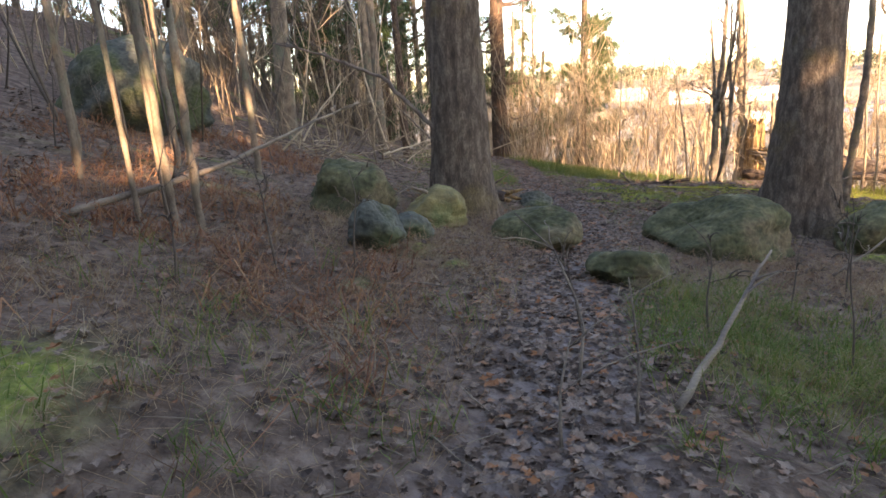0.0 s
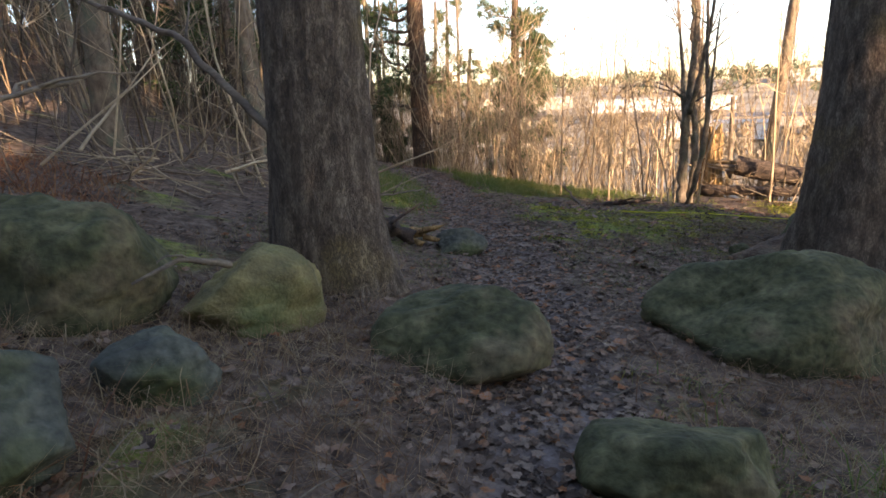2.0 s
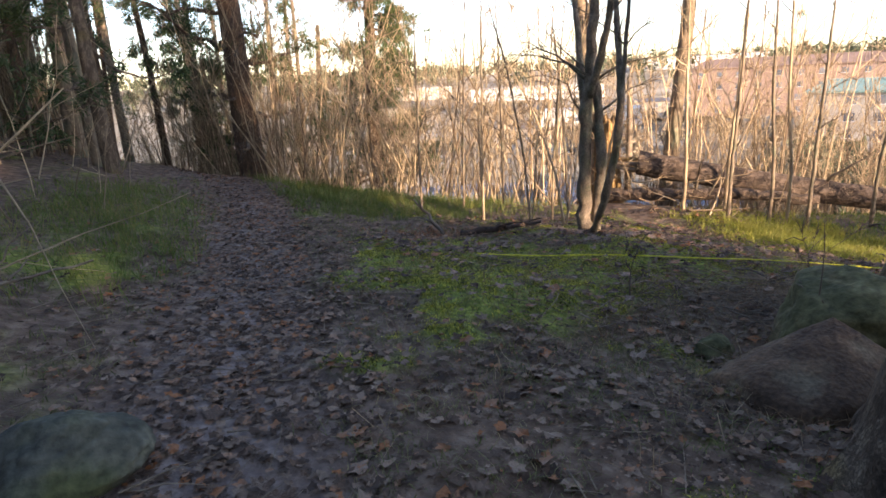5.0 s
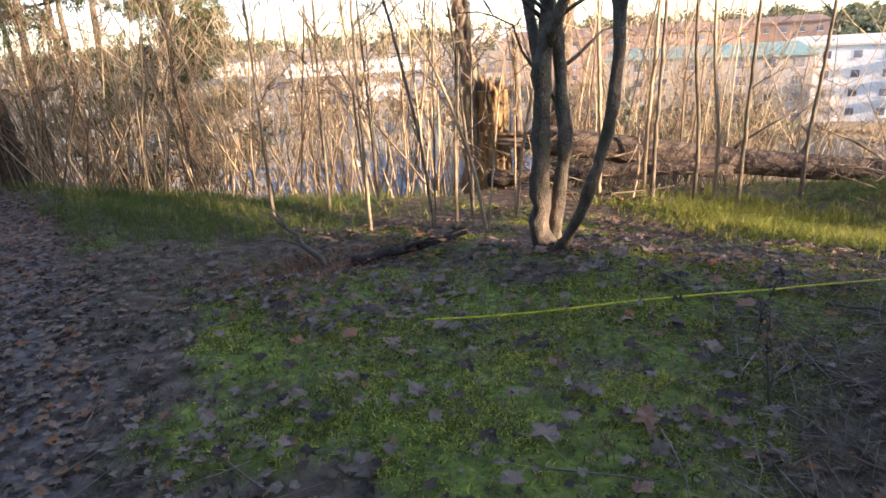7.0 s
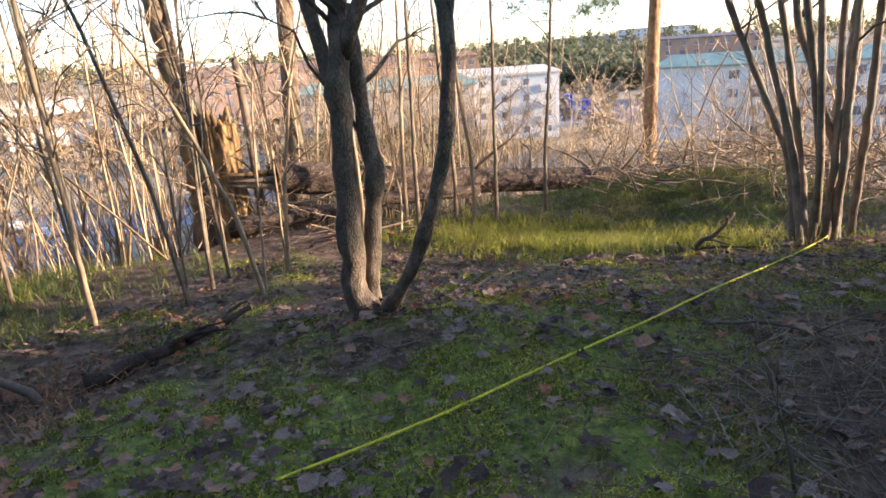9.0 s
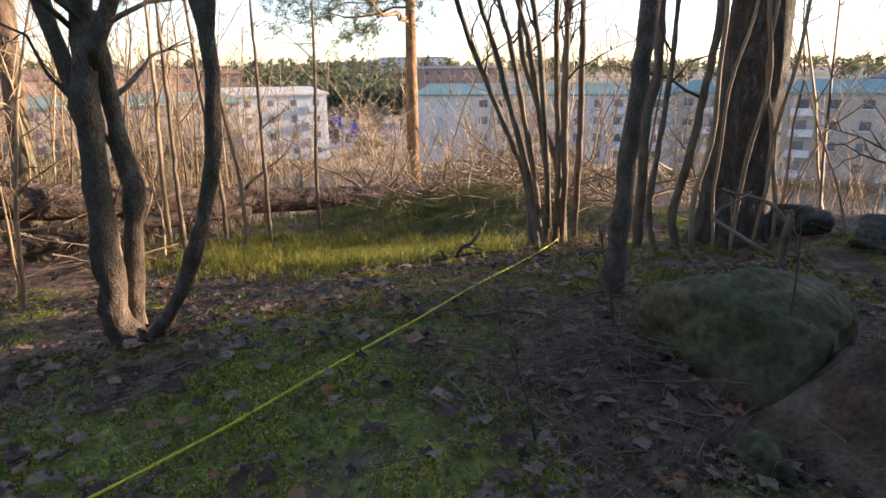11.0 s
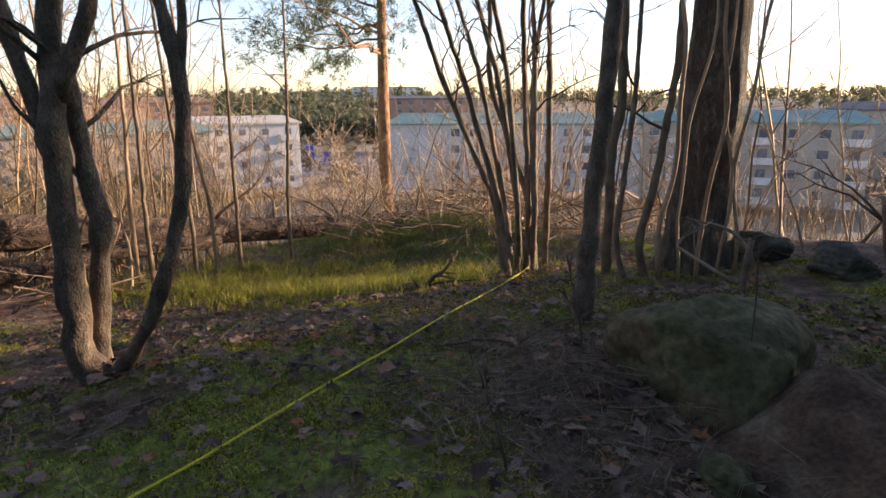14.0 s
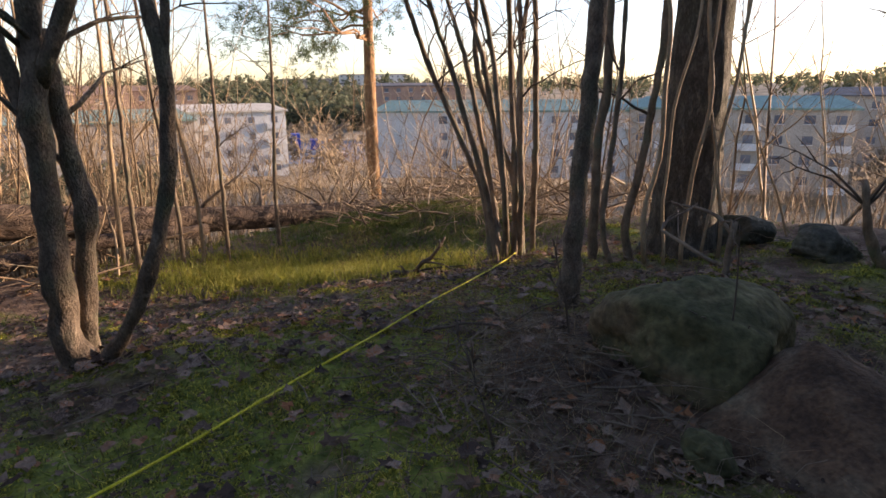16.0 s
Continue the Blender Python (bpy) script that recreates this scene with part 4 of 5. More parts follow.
for i, (x, y, h, lx, ly) in enumerate(((5.2, 15.1, 4.2, 0.2, 0.3), (5.9, 14.9, 3.6, -0.5, 0.6), (6.4, 15.2, 3.2, 0.1, -0.2), (6.1, 14.2, 2.4, -0.7, 0.5), (4.6, 16.5, 3.8, 0.1, 0.1), (6.8, 15.4, 3.5, -0.2, 0.3), (7.0, 14.8, 2.8, 0.5, -0.3), (5.5, 16.9, 4, 0.2, 0), (6.4, 17.2, 4.2, 0, 0.2))):
    stem_tree(x, y, [[(0, 0, 0, 0.021), (lx * 0.15, ly * 0.15, h * 0.3, 0.018), (lx * 0.5, ly * 0.45, h * 0.65, 0.014), (lx, ly, h, 0.005)], [(0.02, 0.03, 0, 0.013), (-lx * 0.5 + 0.1, ly * 0.6, h * 0.6, 0.009), (-lx + 0.1, ly, h * 0.85, 0.003)]], "thin crooked hazel stems in front of the stump", mat=BARK_GREY if i % 3 else BARK_TWIG, name="hazel_sapling", seed=40 + i, group="hazels before the stump", sides=8, twig=6)
stem_tree(7.25, 7.2, [[(0, 0, 0, 0.07), (-0.05, -0.1, 0.5, 0.06), (0.05, -0.25, 1.2, 0.05), (0, -0.4, 3, 0.03)], [(-0.02, 0.05, 0, 0.05), (-0.05, 0.3, 0.25, 0.04), (-0.05, 0.36, 0.5, 0.03), (-0.02, 0.4, 0.75, 0.02)]], "short leaning hazel with a crooked side shoot", name="hazel_sapling", seed=60)
stem_tree(7.05, 8.65, [[(0, 0, 0, 0.03), (0.02, -0.03, 0.25, 0.027), (0.03, -0.05, 0.45, 0.026)], [(0.02, -0.04, 0.43, 0.02), (0.15, 0.05, 0.5, 0.014), (0.4, 0.3, 0.52, 0.008)]], "pale cut sapling stub with a side twig", mat=DEAD_WOOD, name="cut_sapling", seed=61, twig=0)
stem_tree(5.22, 9.36, [[(0, 0, 0, 0.006), (0, 0.02, 0.3, 0.005), (0.01, 0.01, 0.6, 0.004), (0.0, 0.04, 0.85, 0.002)]], "thin upright seedling in front of a boulder", mat=BARK_DARK, name="seedling", seed=62, twig=3, twig_len=0.3)

# saplings on the slope beside the start
for i, (x, y, h, r0) in enumerate(((-2.2, 4.4, 5, 0.03), (-2.32, 4.55, 5, 0.026), (-2.05, 4.5, 5.2, 0.032), (-2.45, 4.35, 4.6, 0.022), (-3.7, 5.8, 4.5, 0.036), (-3.3, 5.1, 4.2, 0.028), (-3.0, 6.4, 5, 0.035), (-2.4, 7.2, 5, 0.04))):
    stem_tree(x, y, [[(0, 0, 0, r0), (0.02 * (i % 3 - 1), 0, h * 0.3, r0 * 0.9), (-0.08 * (i % 2), 0.05, h * 0.65, r0 * 0.7), (0.1 * (i % 3 - 1), 0.1, h, r0 * 0.3)]], "bare young hazel stem on the leafy slope", mat=BARK_GREY, name="hazel_sapling", seed=80 + i, group="young stems on the slope", twig=8)


# ---- dead branches ----
def dead_branch(line, r0, label, seed=0, mat=DEAD_WOOD, twigs=4, group=""):
    r = np.random.default_rng(seed)
    line = np.asarray(line, float)
    t = thing("dead_branch", tuple(line[0]), label, "branch", group)
    n = max(8, int(np.linalg.norm(line[-1] - line[0]) * 8))
    s = np.concatenate([[0], np.cumsum(np.linalg.norm(np.diff(line, axis=0), axis=1))])
    p = np.stack([np.interp(np.linspace(0, s[-1], n), s, line[:, i]) for i in range(3)], 1)
    p[1:-1] += r.normal(0, 0.3 * r0, (n - 2, 3))
    part("limb", Geo().tube(p, np.linspace(r0, r0 * 0.35, n), 8), mat, t)
    for i in range(twigs):
        q = p[r.integers(n // 4, n - 1)]
        d = (line[-1] - line[0]) / s[-1] + r.normal(0, 0.6, 3)
        d[2] = abs(d[2]) * 0.7
        part("twig", Geo().tube(bend_line(q, q + d * r.uniform(0.15, 0.45), (0, 0, 0.03), 6, 0.01, i), np.linspace(r0 * 0.4, 0.003, 6), 5), mat, t)
    return t


def on(x, y, h=0.0):
    return (x, y, gz(x, y) + h)


dead_branch([on(-2.8, 4.0, 0.02), (-2.1, 5.0, 0.62), (-1.3, 6.1, 0.98), (-1.0, 6.5, 1.1)], 0.03, "long thin pole leaning against stones", 1)
dead_branch([on(4.5, 14.1, 0.05), on(4.9, 13.85, 0.08), on(5.5, 13.75, 0.12)], 0.055, "dark rotting branch lying on leaves", 2, ROT_WOOD)
dead_branch([on(4.25, 14.1, 0.03), on(4.2, 14.4, 0.2), on(4.05, 14.8, 0.42)], 0.03, "dark dead stick propped on litter", 3, BARK_DARK)
dead_branch([on(8.65, 11.5, 0.03), on(8.4, 11.2, 0.1), on(8.25, 10.97, 0.24), on(8.17, 10.86, 0.4)], 0.035, "forked dark branch lying in moss", 4, BARK_DARK, 6)
dead_branch([on(8.1, 11.2, 0.05), on(8.0, 11.6, 0.06)], 0.025, "short dark branch lying in moss", 5, BARK_DARK, 2)
dead_branch([on(0.95, 2.35, 0.02), on(1.3, 2.75, 0.2), on(1.75, 3.3, 0.5), on(2.0, 3.6, 0.62)], 0.022, "pale bare stick rising from the verge", 6, DEAD_WOOD, 2)
dead_branch([on(0.55, 2.6, 0.02), on(0.62, 2.8, 0.3), on(0.5, 3.0, 0.6), on(0.3, 3.1, 0.75)], 0.01, "thin bare bramble stem beside the path", 7, DEAD_WOOD, 2)
dead_branch([on(0.72, 2.2, 0.02), on(0.75, 2.3, 0.3), on(0.74, 2.45, 0.62)], 0.009, "thin upright dry stem", 8, DEAD_WOOD, 1)
dead_branch([on(0.35, 2.0, 0.02), on(0.36, 2.1, 0.2), on(0.45, 2.3, 0.4)], 0.009, "thin bent dry stem", 9, DEAD_WOOD, 2)
dead_branch([on(5.9, 9.2, 0.42), on(6.4, 9.4, 0.55), on(6.8, 9.0, 0.6)], 0.014, "thin pale branch lying over a boulder", 10, DEAD_WOOD, 3)
dead_branch([on(6.0, 10.9, 0.02), on(5.9, 10.6, 0.1), on(5.95, 10.3, 0.03)], 0.012, "small arched twig in the moss", 11, BARK_DARK, 1)
dead_branch([on(-0.3, 6.0, 0.36), on(-0.45, 5.8, 0.42), on(-0.6, 5.6, 0.32)], 0.02, "broken stick resting on stones", 12, DEAD_WOOD, 1)
dead_branch([on(-0.15, 7.0, 0.9), (-0.8, 7.4, 1.35), (-1.6, 7.9, 1.7), (-2.3, 8.2, 1.9)], 0.03, "bare sunlit branch reaching from a trunk", 13, DEAD_WOOD, 6)
dead_branch([on(0.3, 9.4, 0.2), on(0.0, 9.9, 0.5), on(-0.6, 10.6, 0.9), on(-1.0, 11.2, 1.2)], 0.025, "bare forked branch rising from litter", 14, DEAD_WOOD, 6)
dead_branch([on(-0.2, 9.2, 0.05), on(0.4, 10.0, 0.35), on(1.0, 10.8, 0.4)], 0.02, "pale fallen branch lying over moss", 15, DEAD_WOOD, 5)
dead_branch([on(3.6, 5.4, 0.05), on(4.2, 5.6, 0.4), on(4.7, 5.8, 0.75)], 0.014, "thin pale stick leaning out of grass", 16, DEAD_WOOD, 3)


def rotten_root():
    x, y = 0.35, 8.95
    t = thing("rotten_log", on(x, y), "rotten dark log with a broken golden end by a spruce", "log")
    g = Geo()
    ln = bend_line(on(-0.25, 8.55, 0.2), on(0.74, 8.98, 0.08), (0, 0, 0.06), 40, 0.004, 3)
    k = np.linspace(0, 1, 40)
    g.tube(ln, 0.13 * (1 - 0.3 * k) * (1 + 0.3 * vnoise(k * 9, 0, 0, 3) + 0.15 * vnoise(k * 25, 0, 0, 4)), 20)
    g.v[0] = g.v[0] + 0.035 * np.stack([vnoise(g.v[0][:, 0] * 9, g.v[0][:, 1] * 9, g.v[0][:, 2] * 9, q) for q in (1, 2, 3)], 1)
    part("trunk", g, ROT_WOOD, t)
    r = np.random.default_rng(18)
    for i in range(12):
        p = np.array(on(0.72, 8.98, 0.09)) + r.normal(0, 0.045, 3)
        e = p + np.array((r.uniform(0.08, 0.24), r.normal(0.04, 0.03), r.normal(0.0, 0.03)))
        part("broken_end", Geo().tube([p, (p + e) / 2 + r.normal(0, 0.01, 3), e], [0.034, 0.028, 0.005], 5), SPLIT_WOOD, t, "fresh golden broken wood")
    r = np.random.default_rng(8)
    for i in range(9):
        p = np.array(on(r.uniform(-0.1, 0.6), 8.8 + r.normal(0, 0.12), 0.2))
        part("splinter", Geo().tube([p, p + r.normal(0, 0.1, 3) + (0.1, 0, 0.05), p + r.normal(0, 0.1, 3) + (0.3, 0.05, 0.1)], [0.03, 0.022, 0.004], 5), ROT_WOOD, t)


rotten_root()

# ---- leash ----
def leash():
    a = np.array([(8.71, 10.11), (7.2, 10.62), (6.05, 11.05), (4.99, 11.51), (4.43, 11.85), (4.0, 12.1)])
    s = np.concatenate([[0], np.cumsum(np.linalg.norm(np.diff(a, axis=0), axis=1))])
    q = np.linspace(0, s[-1], 160)
    x, y = np.interp(q, s, a[:, 0]), np.interp(q, s, a[:, 1])
    ker = np.ones(31) / 31
    x, y = (np.convolve(np.pad(v, 15, mode="reflect", reflect_type="odd"), ker, "valid") for v in (x, y))
    z = ground_z(x, y) + 0.075
    z = np.convolve(np.pad(z, 15, mode="edge"), ker, "valid")
    t = thing("leash", (x[80], y[80], z[80] - 0.04), "long yellow cord leash laid over the moss", "leash")
    part("cord", Geo().tube(np.stack([x, y, z], 1), 0.006, 8), LEASH, t)
    part("clip", Geo().tube([(x[0], y[0], z[0]), (x[0] + 0.04, y[0] - 0.025, z[0] - 0.03), (x[0] + 0.07, y[0] - 0.045, z[0] - 0.06)], [0.012, 0.014, 0.008], 8), RUBBER, t)


leash()


# ---- forest around ----
rb = np.random.default_rng(33)


def forest():
    made = 0
    spots = []
    while made < 46:
        x, y = rb.uniform(-26, -3.5), rb.uniform(2, 46)
        if off_path(x, y) < 2.2 or (x > -4.5 and y < 12) or math.hypot(x + 4.5, y - 8.7) < 2 or any(math.hypot(x - a, y - b) < 1.0 for a, b in spots):
            continue
        spots.append((x, y))
        made += 1
    for x, y in ((-1.6, 13.5), (-1.1, 14.3), (-2.6, 17.5), (-0.8, 19.5), (-3.2, 12), (0.2, 27), (-1.6, 24), (3.4, 27.5), (-2.2, 30), (1.0, 33), (-4.2, 22), (-0.6, 26.4), (0.7, 25.2), (1.5, 28), (2.6, 25.8), (3.4, 24.6), (-2.2, 27.5), (0.1, 30), (2.4, 30.5), (4.2, 29)):
        spots.append((x, y))
    extra = 0
    while extra < 16:
        x, y = rb.uniform(-9, 1.0), rb.uniform(16, 44)
        if off_path(x, y) > 1.3 and brow(x, y) < -0.5:
            spots.append((x, y))
            extra += 1
    for i, (x, y) in enumerate(spots):
        near = (i * 3) % 5
        if near == 4 or (near == 2 and x < -5):
            tall_tree("spruce_tree", x, y, rb.uniform(0.1, 0.17), rb.uniform(7, 11), "dark young spruce in the forest behind", BARK_SPRUCE, (0, 0), 100 + i, 0.2, 16, 18, 1.4, 2.2, group="forest trees", tufts=60, dens=9, tuft=0.16, nwidth=0.016, droop=0.25, fine=5, per=5)
        else:
            tall_tree("forest_tree", x, y, rb.uniform(0.08, 0.2), rb.uniform(8, 12), "bare slim trunk in the forest behind", BARK_PINE if near == 1 else BARK_GREY, (rb.normal(0, 0.02), rb.normal(0, 0.02)), 100 + i, 0.2, 14, 6, 3.0, 1.8, needle=near == 1, group="forest trees", tufts=50, dens=9, tuft=0.14, nwidth=0.012, fine=6, per=5)


forest()


def shade_trees():
    """Unseen spruces added on the south rise to block and break the low sun."""
    rs = np.random.default_rng(77)
    for i in range(30):
        x, y = -11 + 20.5 * (i + rs.uniform(0, 0.8)) / 30, rs.uniform(-15, -8)
        tall_tree("spruce_tree", x, y, 0.16, rs.uniform(6, 10), "unseen spruce added on the rise for shade", BARK_SPRUCE, (0, 0), 300 + i, 0.2, 14, 18, 0.15, 2.4, group="spruces on the rise", tufts=60, dens=8, tuft=0.28, nwidth=0.05, fine=4, per=4)
    for i in range(7):
        x, y = 9.7 + 0.85 * (i + rs.uniform(0, 0.6)), rs.uniform(-14, -9)
        tall_tree("spruce_tree", x, y, 0.16, rs.uniform(5.5, 8), "unseen spruce added on the rise for shade", BARK_SPRUCE, (0, 0), 340 + i, 0.2, 14, 18, 0.15, 2.2, group="spruces on the rise", tufts=60, dens=8, tuft=0.28, nwidth=0.05, fine=4, per=4)


shade_trees()


def thicket_stuff(name, label, count, place, h, rad, mat, seed, twigs=5, lean=0.14, twig_len=0.35):
    r = np.random.default_rng(seed)
    xy = place(r, count)
    base = np.column_stack([xy, ground_z(xy[:, 0], xy[:, 1]) - 0.04])
    n = len(base)
    g = Geo()
    u = r.random(n)
    thicket(g, base, h[0] + (h[1] - h[0]) * u ** 2, rad[0] + (rad[1] - rad[0]) * u ** 1.5, r, twigs, lean, seed, twig_len)
    return solid(name, g, mat, tuple(base.mean(0)), label, "brush", kind="stuff")


def pick(test, box):
    def place(r, n):
        out = np.zeros((0, 2))
        while len(out) < n:
            p = np.column_stack([r.uniform(box[0], box[1], 4 * n), r.uniform(box[2], box[3], 4 * n)])
            out = np.concatenate([out, p[test(p[:, 0], p[:, 1], r)]])
        return out[:n]
    return place


thicket_stuff("brow_brush", "golden sunlit thicket of bare thin stems below the brow", 1300, pick(lambda x, y, r: (brow(x, y) > 0.3) & (brow(x, y) < 7) & (off_path(x, y) > 1.2) & (y > np.maximum(15.5, 18.3 - 0.258 * x)) & ((x < 8.0) | (y > 17.3 - 0.718 * (x - 9))) & (np.abs((x - 8.8) * 0.75 - (y - 17.4) * 0.66) > np.where(y < 18.4, 0.75, 0.0)) & (r.random(len(x)) < 1.2 - brow(x, y) / 9), (-1, 16, 13, 40)), (0.9, 6.5), (0.004, 0.021), BARK_TWIG, 51, 6, 0.24)
thicket_stuff("brow_brush", "golden thicket of bare thin stems beyond the fallen log", 950, pick(lambda x, y, r: (brow(x, y) > 0.6) & (brow(x, y) < 9) & (y < 19) & ((y > 17.4 - 0.718 * (x - 9)) | ((y < 10.5) & (r.random(len(x)) < np.where(x < 17, 0.22, 0.06))) | (r.random(len(x)) < 0.05)) & (np.hypot(x - 8.8, y - 17.4) > 1.2), (8, 27, -4, 19)), (0.8, 3.8), (0.005, 0.024), BARK_TWIG, 52, 6, 0.24)
thicket_stuff("brow_brush", "bare shrubs along the eastern edge of the clearing", 190, pick(lambda x, y, r: (brow(x, y) > -0.6) & (brow(x, y) < 6) & (y < 11) & (y > 2.5), (7.5, 20, 2, 11)), (1.0, 5.0), (0.005, 0.024), BARK_TWIG, 53, 6, 0.22)
thicket_stuff("slope_brush", "wide golden scrub on the slope below the hill", 1300, pick(lambda x, y, r: (brow(x, y) > 6) & (brow(x, y) < 34), (-15, 60, -25, 70)), (2.0, 4.5), (0.012, 0.03), FAR_BRUSH, 54, 3, 0.2, 0.4)
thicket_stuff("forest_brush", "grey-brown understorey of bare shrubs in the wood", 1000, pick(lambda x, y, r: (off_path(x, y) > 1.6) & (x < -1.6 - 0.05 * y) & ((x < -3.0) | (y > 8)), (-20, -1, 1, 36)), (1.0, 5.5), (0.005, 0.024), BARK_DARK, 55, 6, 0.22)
thicket_stuff("forest_brush", "sunlit bare shrubs in the wood by the path", 620, pick(lambda x, y, r: (off_path(x, y) > 1.3) & ((x < 0.5) | (y > 23)) & (r.random(len(x)) < np.where(y > 20, 1.0, 0.5)), (-9, 4, 9, 38)), (1.0, 5.5), (0.005, 0.024), BARK_TWIG, 56, 6, 0.2)

thicket_stuff("forest_brush", "tall bare crowns of young trees along the path", 190, pick(lambda x, y, r: (off_path(x, y) > 1.5) & (brow(x, y) < 3) & ((x < -1.5) | (y > 25)), (-9, 6, 18, 44)), (4.5, 9.5), (0.012, 0.04), BARK_GREY, 67, 11, 0.1, 0.3)

thicket_stuff("forest_brush", "dense golden shrubs where the path bends away", 520, pick(lambda x, y, r: (off_path(x, y) > 1.0) & (brow(x, y) < 3) & ((np.hypot(x - 1.85, y - 22) > 2.2) | (r.random(len(x)) < 0.3)), (-5, 4.5, 22.5, 36)), (1.2, 6.5), (0.006, 0.026), BARK_TWIG, 68, 7, 0.18)


def branch_tangle(n, place, seed, label):
    """Fallen thin branches heaped crosswise."""
    r = np.random.default_rng(seed)
    xy = place(r, n)
    base = np.column_stack([xy, ground_z(xy[:, 0], xy[:, 1]) + r.uniform(0.0, 0.5, n)])
    d = np.stack([r.normal(0, 1, n), r.normal(0, 1, n), r.normal(0.35, 0.35, n)], 1)
    d /= np.linalg.norm(d, axis=1)[:, None]
    L = r.uniform(0.5, 2.2, n)
    g = Geo()
    V, F, P = stems(base, d, L, r.uniform(0.004, 0.02, n), r.normal(0, 0.15, (n, 3)) * L[:, None], 7, 4, 0.02, seed)
    g.add(V, F)
    m = n * 4
    src = np.repeat(np.arange(n), 4)
    b = P[src, r.integers(1, 6, m)]
    d2 = d[src] + r.normal(0, 0.7, (m, 3))
    d2 /= np.linalg.norm(d2, axis=1)[:, None]
    L2 = L[src] * r.uniform(0.15, 0.5, m)
    V, F, _ = stems(b, d2, L2, np.full(m, 0.004), r.normal(0, 0.1, (m, 3)) * L2[:, None], 4, 3, 0.02, seed + 1)
    g.add(V, F)
    return solid("branch_tangle", g, BARK_TWIG, tuple(base.mean(0)), label, "branches", kind="stuff")


branch_tangle(330, pick(lambda x, y, r: (brow(x, y) > -0.5) & (brow(x, y) < 3.5), (10.5, 17, 8.0, 12.6)), 57, "tangle of fallen sunlit branches beyond the grassy mound")
branch_tangle(45, pick(lambda x, y, r: (brow(x, y) > -0.8) & (brow(x, y) < 1.5), (7.8, 12, 14.6, 18.2)), 58, "tangle of broken branches under the fallen log")
branch_tangle(70, pick(lambda x, y, r: off_path(x, y) > 1.2, (-2.5, 0.2, 8.6, 12.5)), 59, "pale tangle of fallen branches behind a spruce")


# ---- leaves, grass, moss ----
def leaf_shape(r):
    """A dry lobed leaf with slightly curled tips; the first vertex is its middle."""
    a = np.linspace(0, 2 * np.pi, 11)[:-1]
    rad = np.array([1.0, 0.6, 0.9, 0.5, 0.62, 0.5, 0.62, 0.5, 0.9, 0.6]) * r.uniform(0.7, 1.25, 10)
    v = np.concatenate([[(0, 0, 0.0)], np.stack([rad * np.cos(a), rad * 0.85 * np.sin(a), r.normal(0.05, 0.12, 10) + 0.15 * rad * r.uniform(-0.4, 1.0)], 1)])
    return v, np.array([(0, i, i % 10 + 1) for i in range(1, 11)])


def tilt_place(v, x, y, z, size, r, lean=0.13):
    n = len(x)
    q = r.uniform(0, 2 * np.pi, n)
    c, s = np.cos(q), np.sin(q)
    P = np.broadcast_to(v, (n, *v.shape)) * size[:, None, None]
    X = P[..., 0] * c[:, None] - P[..., 1] * s[:, None]
    Y = P[..., 0] * s[:, None] + P[..., 1] * c[:, None]
    tx, ty = r.normal(0, lean, n), r.normal(0, lean, n)
    Z = P[..., 2] + X * tx[:, None] + Y * ty[:, None]
    return np.stack([X + x[:, None], Y + y[:, None], Z + z[:, None]], -1)


def leaf_litter(name, label, n, place, size, seed):
    r = np.random.default_rng(seed)
    xy = place(r, n)
    g = Geo()
    for k in range(10):
        v, f = leaf_shape(r)
        s = xy[k::10]
        z = ground_z(s[:, 0], s[:, 1]) + r.uniform(0.006, 0.03, len(s)) + 0.045 * mossy(s[:, 0], s[:, 1])
        P = tilt_place(v, s[:, 0], s[:, 1], z, r.uniform(*size, len(s)), r)
        m = len(s)
        g.add(P.reshape(-1, 3), (f[None] + (np.arange(m) * 11)[:, None, None]).reshape(-1, 3))
    return solid(name, g, LEAF, (float(xy[:, 0].mean()), float(xy[:, 1].mean()), gz(xy[:, 0].mean(), xy[:, 1].mean())), label, "leaves", kind="stuff", smooth=False)


leaf_litter("leaf_litter", "grey-brown fallen leaves trodden on the path", 15000, pick(lambda x, y, r: r.random(len(x)) < np.exp(-(off_path(x, y) / 0.6) ** 2), (-2, 4, -1.5, 22)), (0.02, 0.046), 61)
leaf_litter("leaf_litter", "brown fallen leaves over the leafy slope", 13000, pick(lambda x, y, r: (r.random(len(x)) < (0.9 - mossy(x, y) * 0.7) * (1 - 0.6 * step(7.5, 9, y) * step(0.4, 0.8, off_path(x, y)))), (-6, 4.5, 0.5, 13)), (0.02, 0.045), 62)
leaf_litter("leaf_litter", "large dull fallen leaves scattered on moss", 4200, pick(lambda x, y, r: r.random(len(x)) < (0.2 + 0.8 * (vnoise(x / 0.7, y / 0.7, 0, 31) > 0.1)) * (brow(x, y) < 0.5), (2.2, 9.5, 7.8, 15.5)), (0.028, 0.066), 63)
leaf_litter("leaf_litter", "crumbled bits of brown leaf strewn through the moss", 17000, pick(lambda x, y, r: (r.random(len(x)) < 0.25 + 0.75 * (vnoise(x / 0.5, y / 0.5, 0, 33) > 0)) & (x > 2.9 + 0.6 * vnoise(x / 0.6, y / 0.6, 0, 47)) & (brow(x, y) < 0.5), (2.3, 9, 8.2, 14.5)), (0.007, 0.02), 69)
leaf_litter("leaf_litter", "thin brown leaf cover over the far ground", 5000, pick(lambda x, y, r: brow(x, y) < 2, (-14, 13, -3, 30)), (0.03, 0.06), 64)


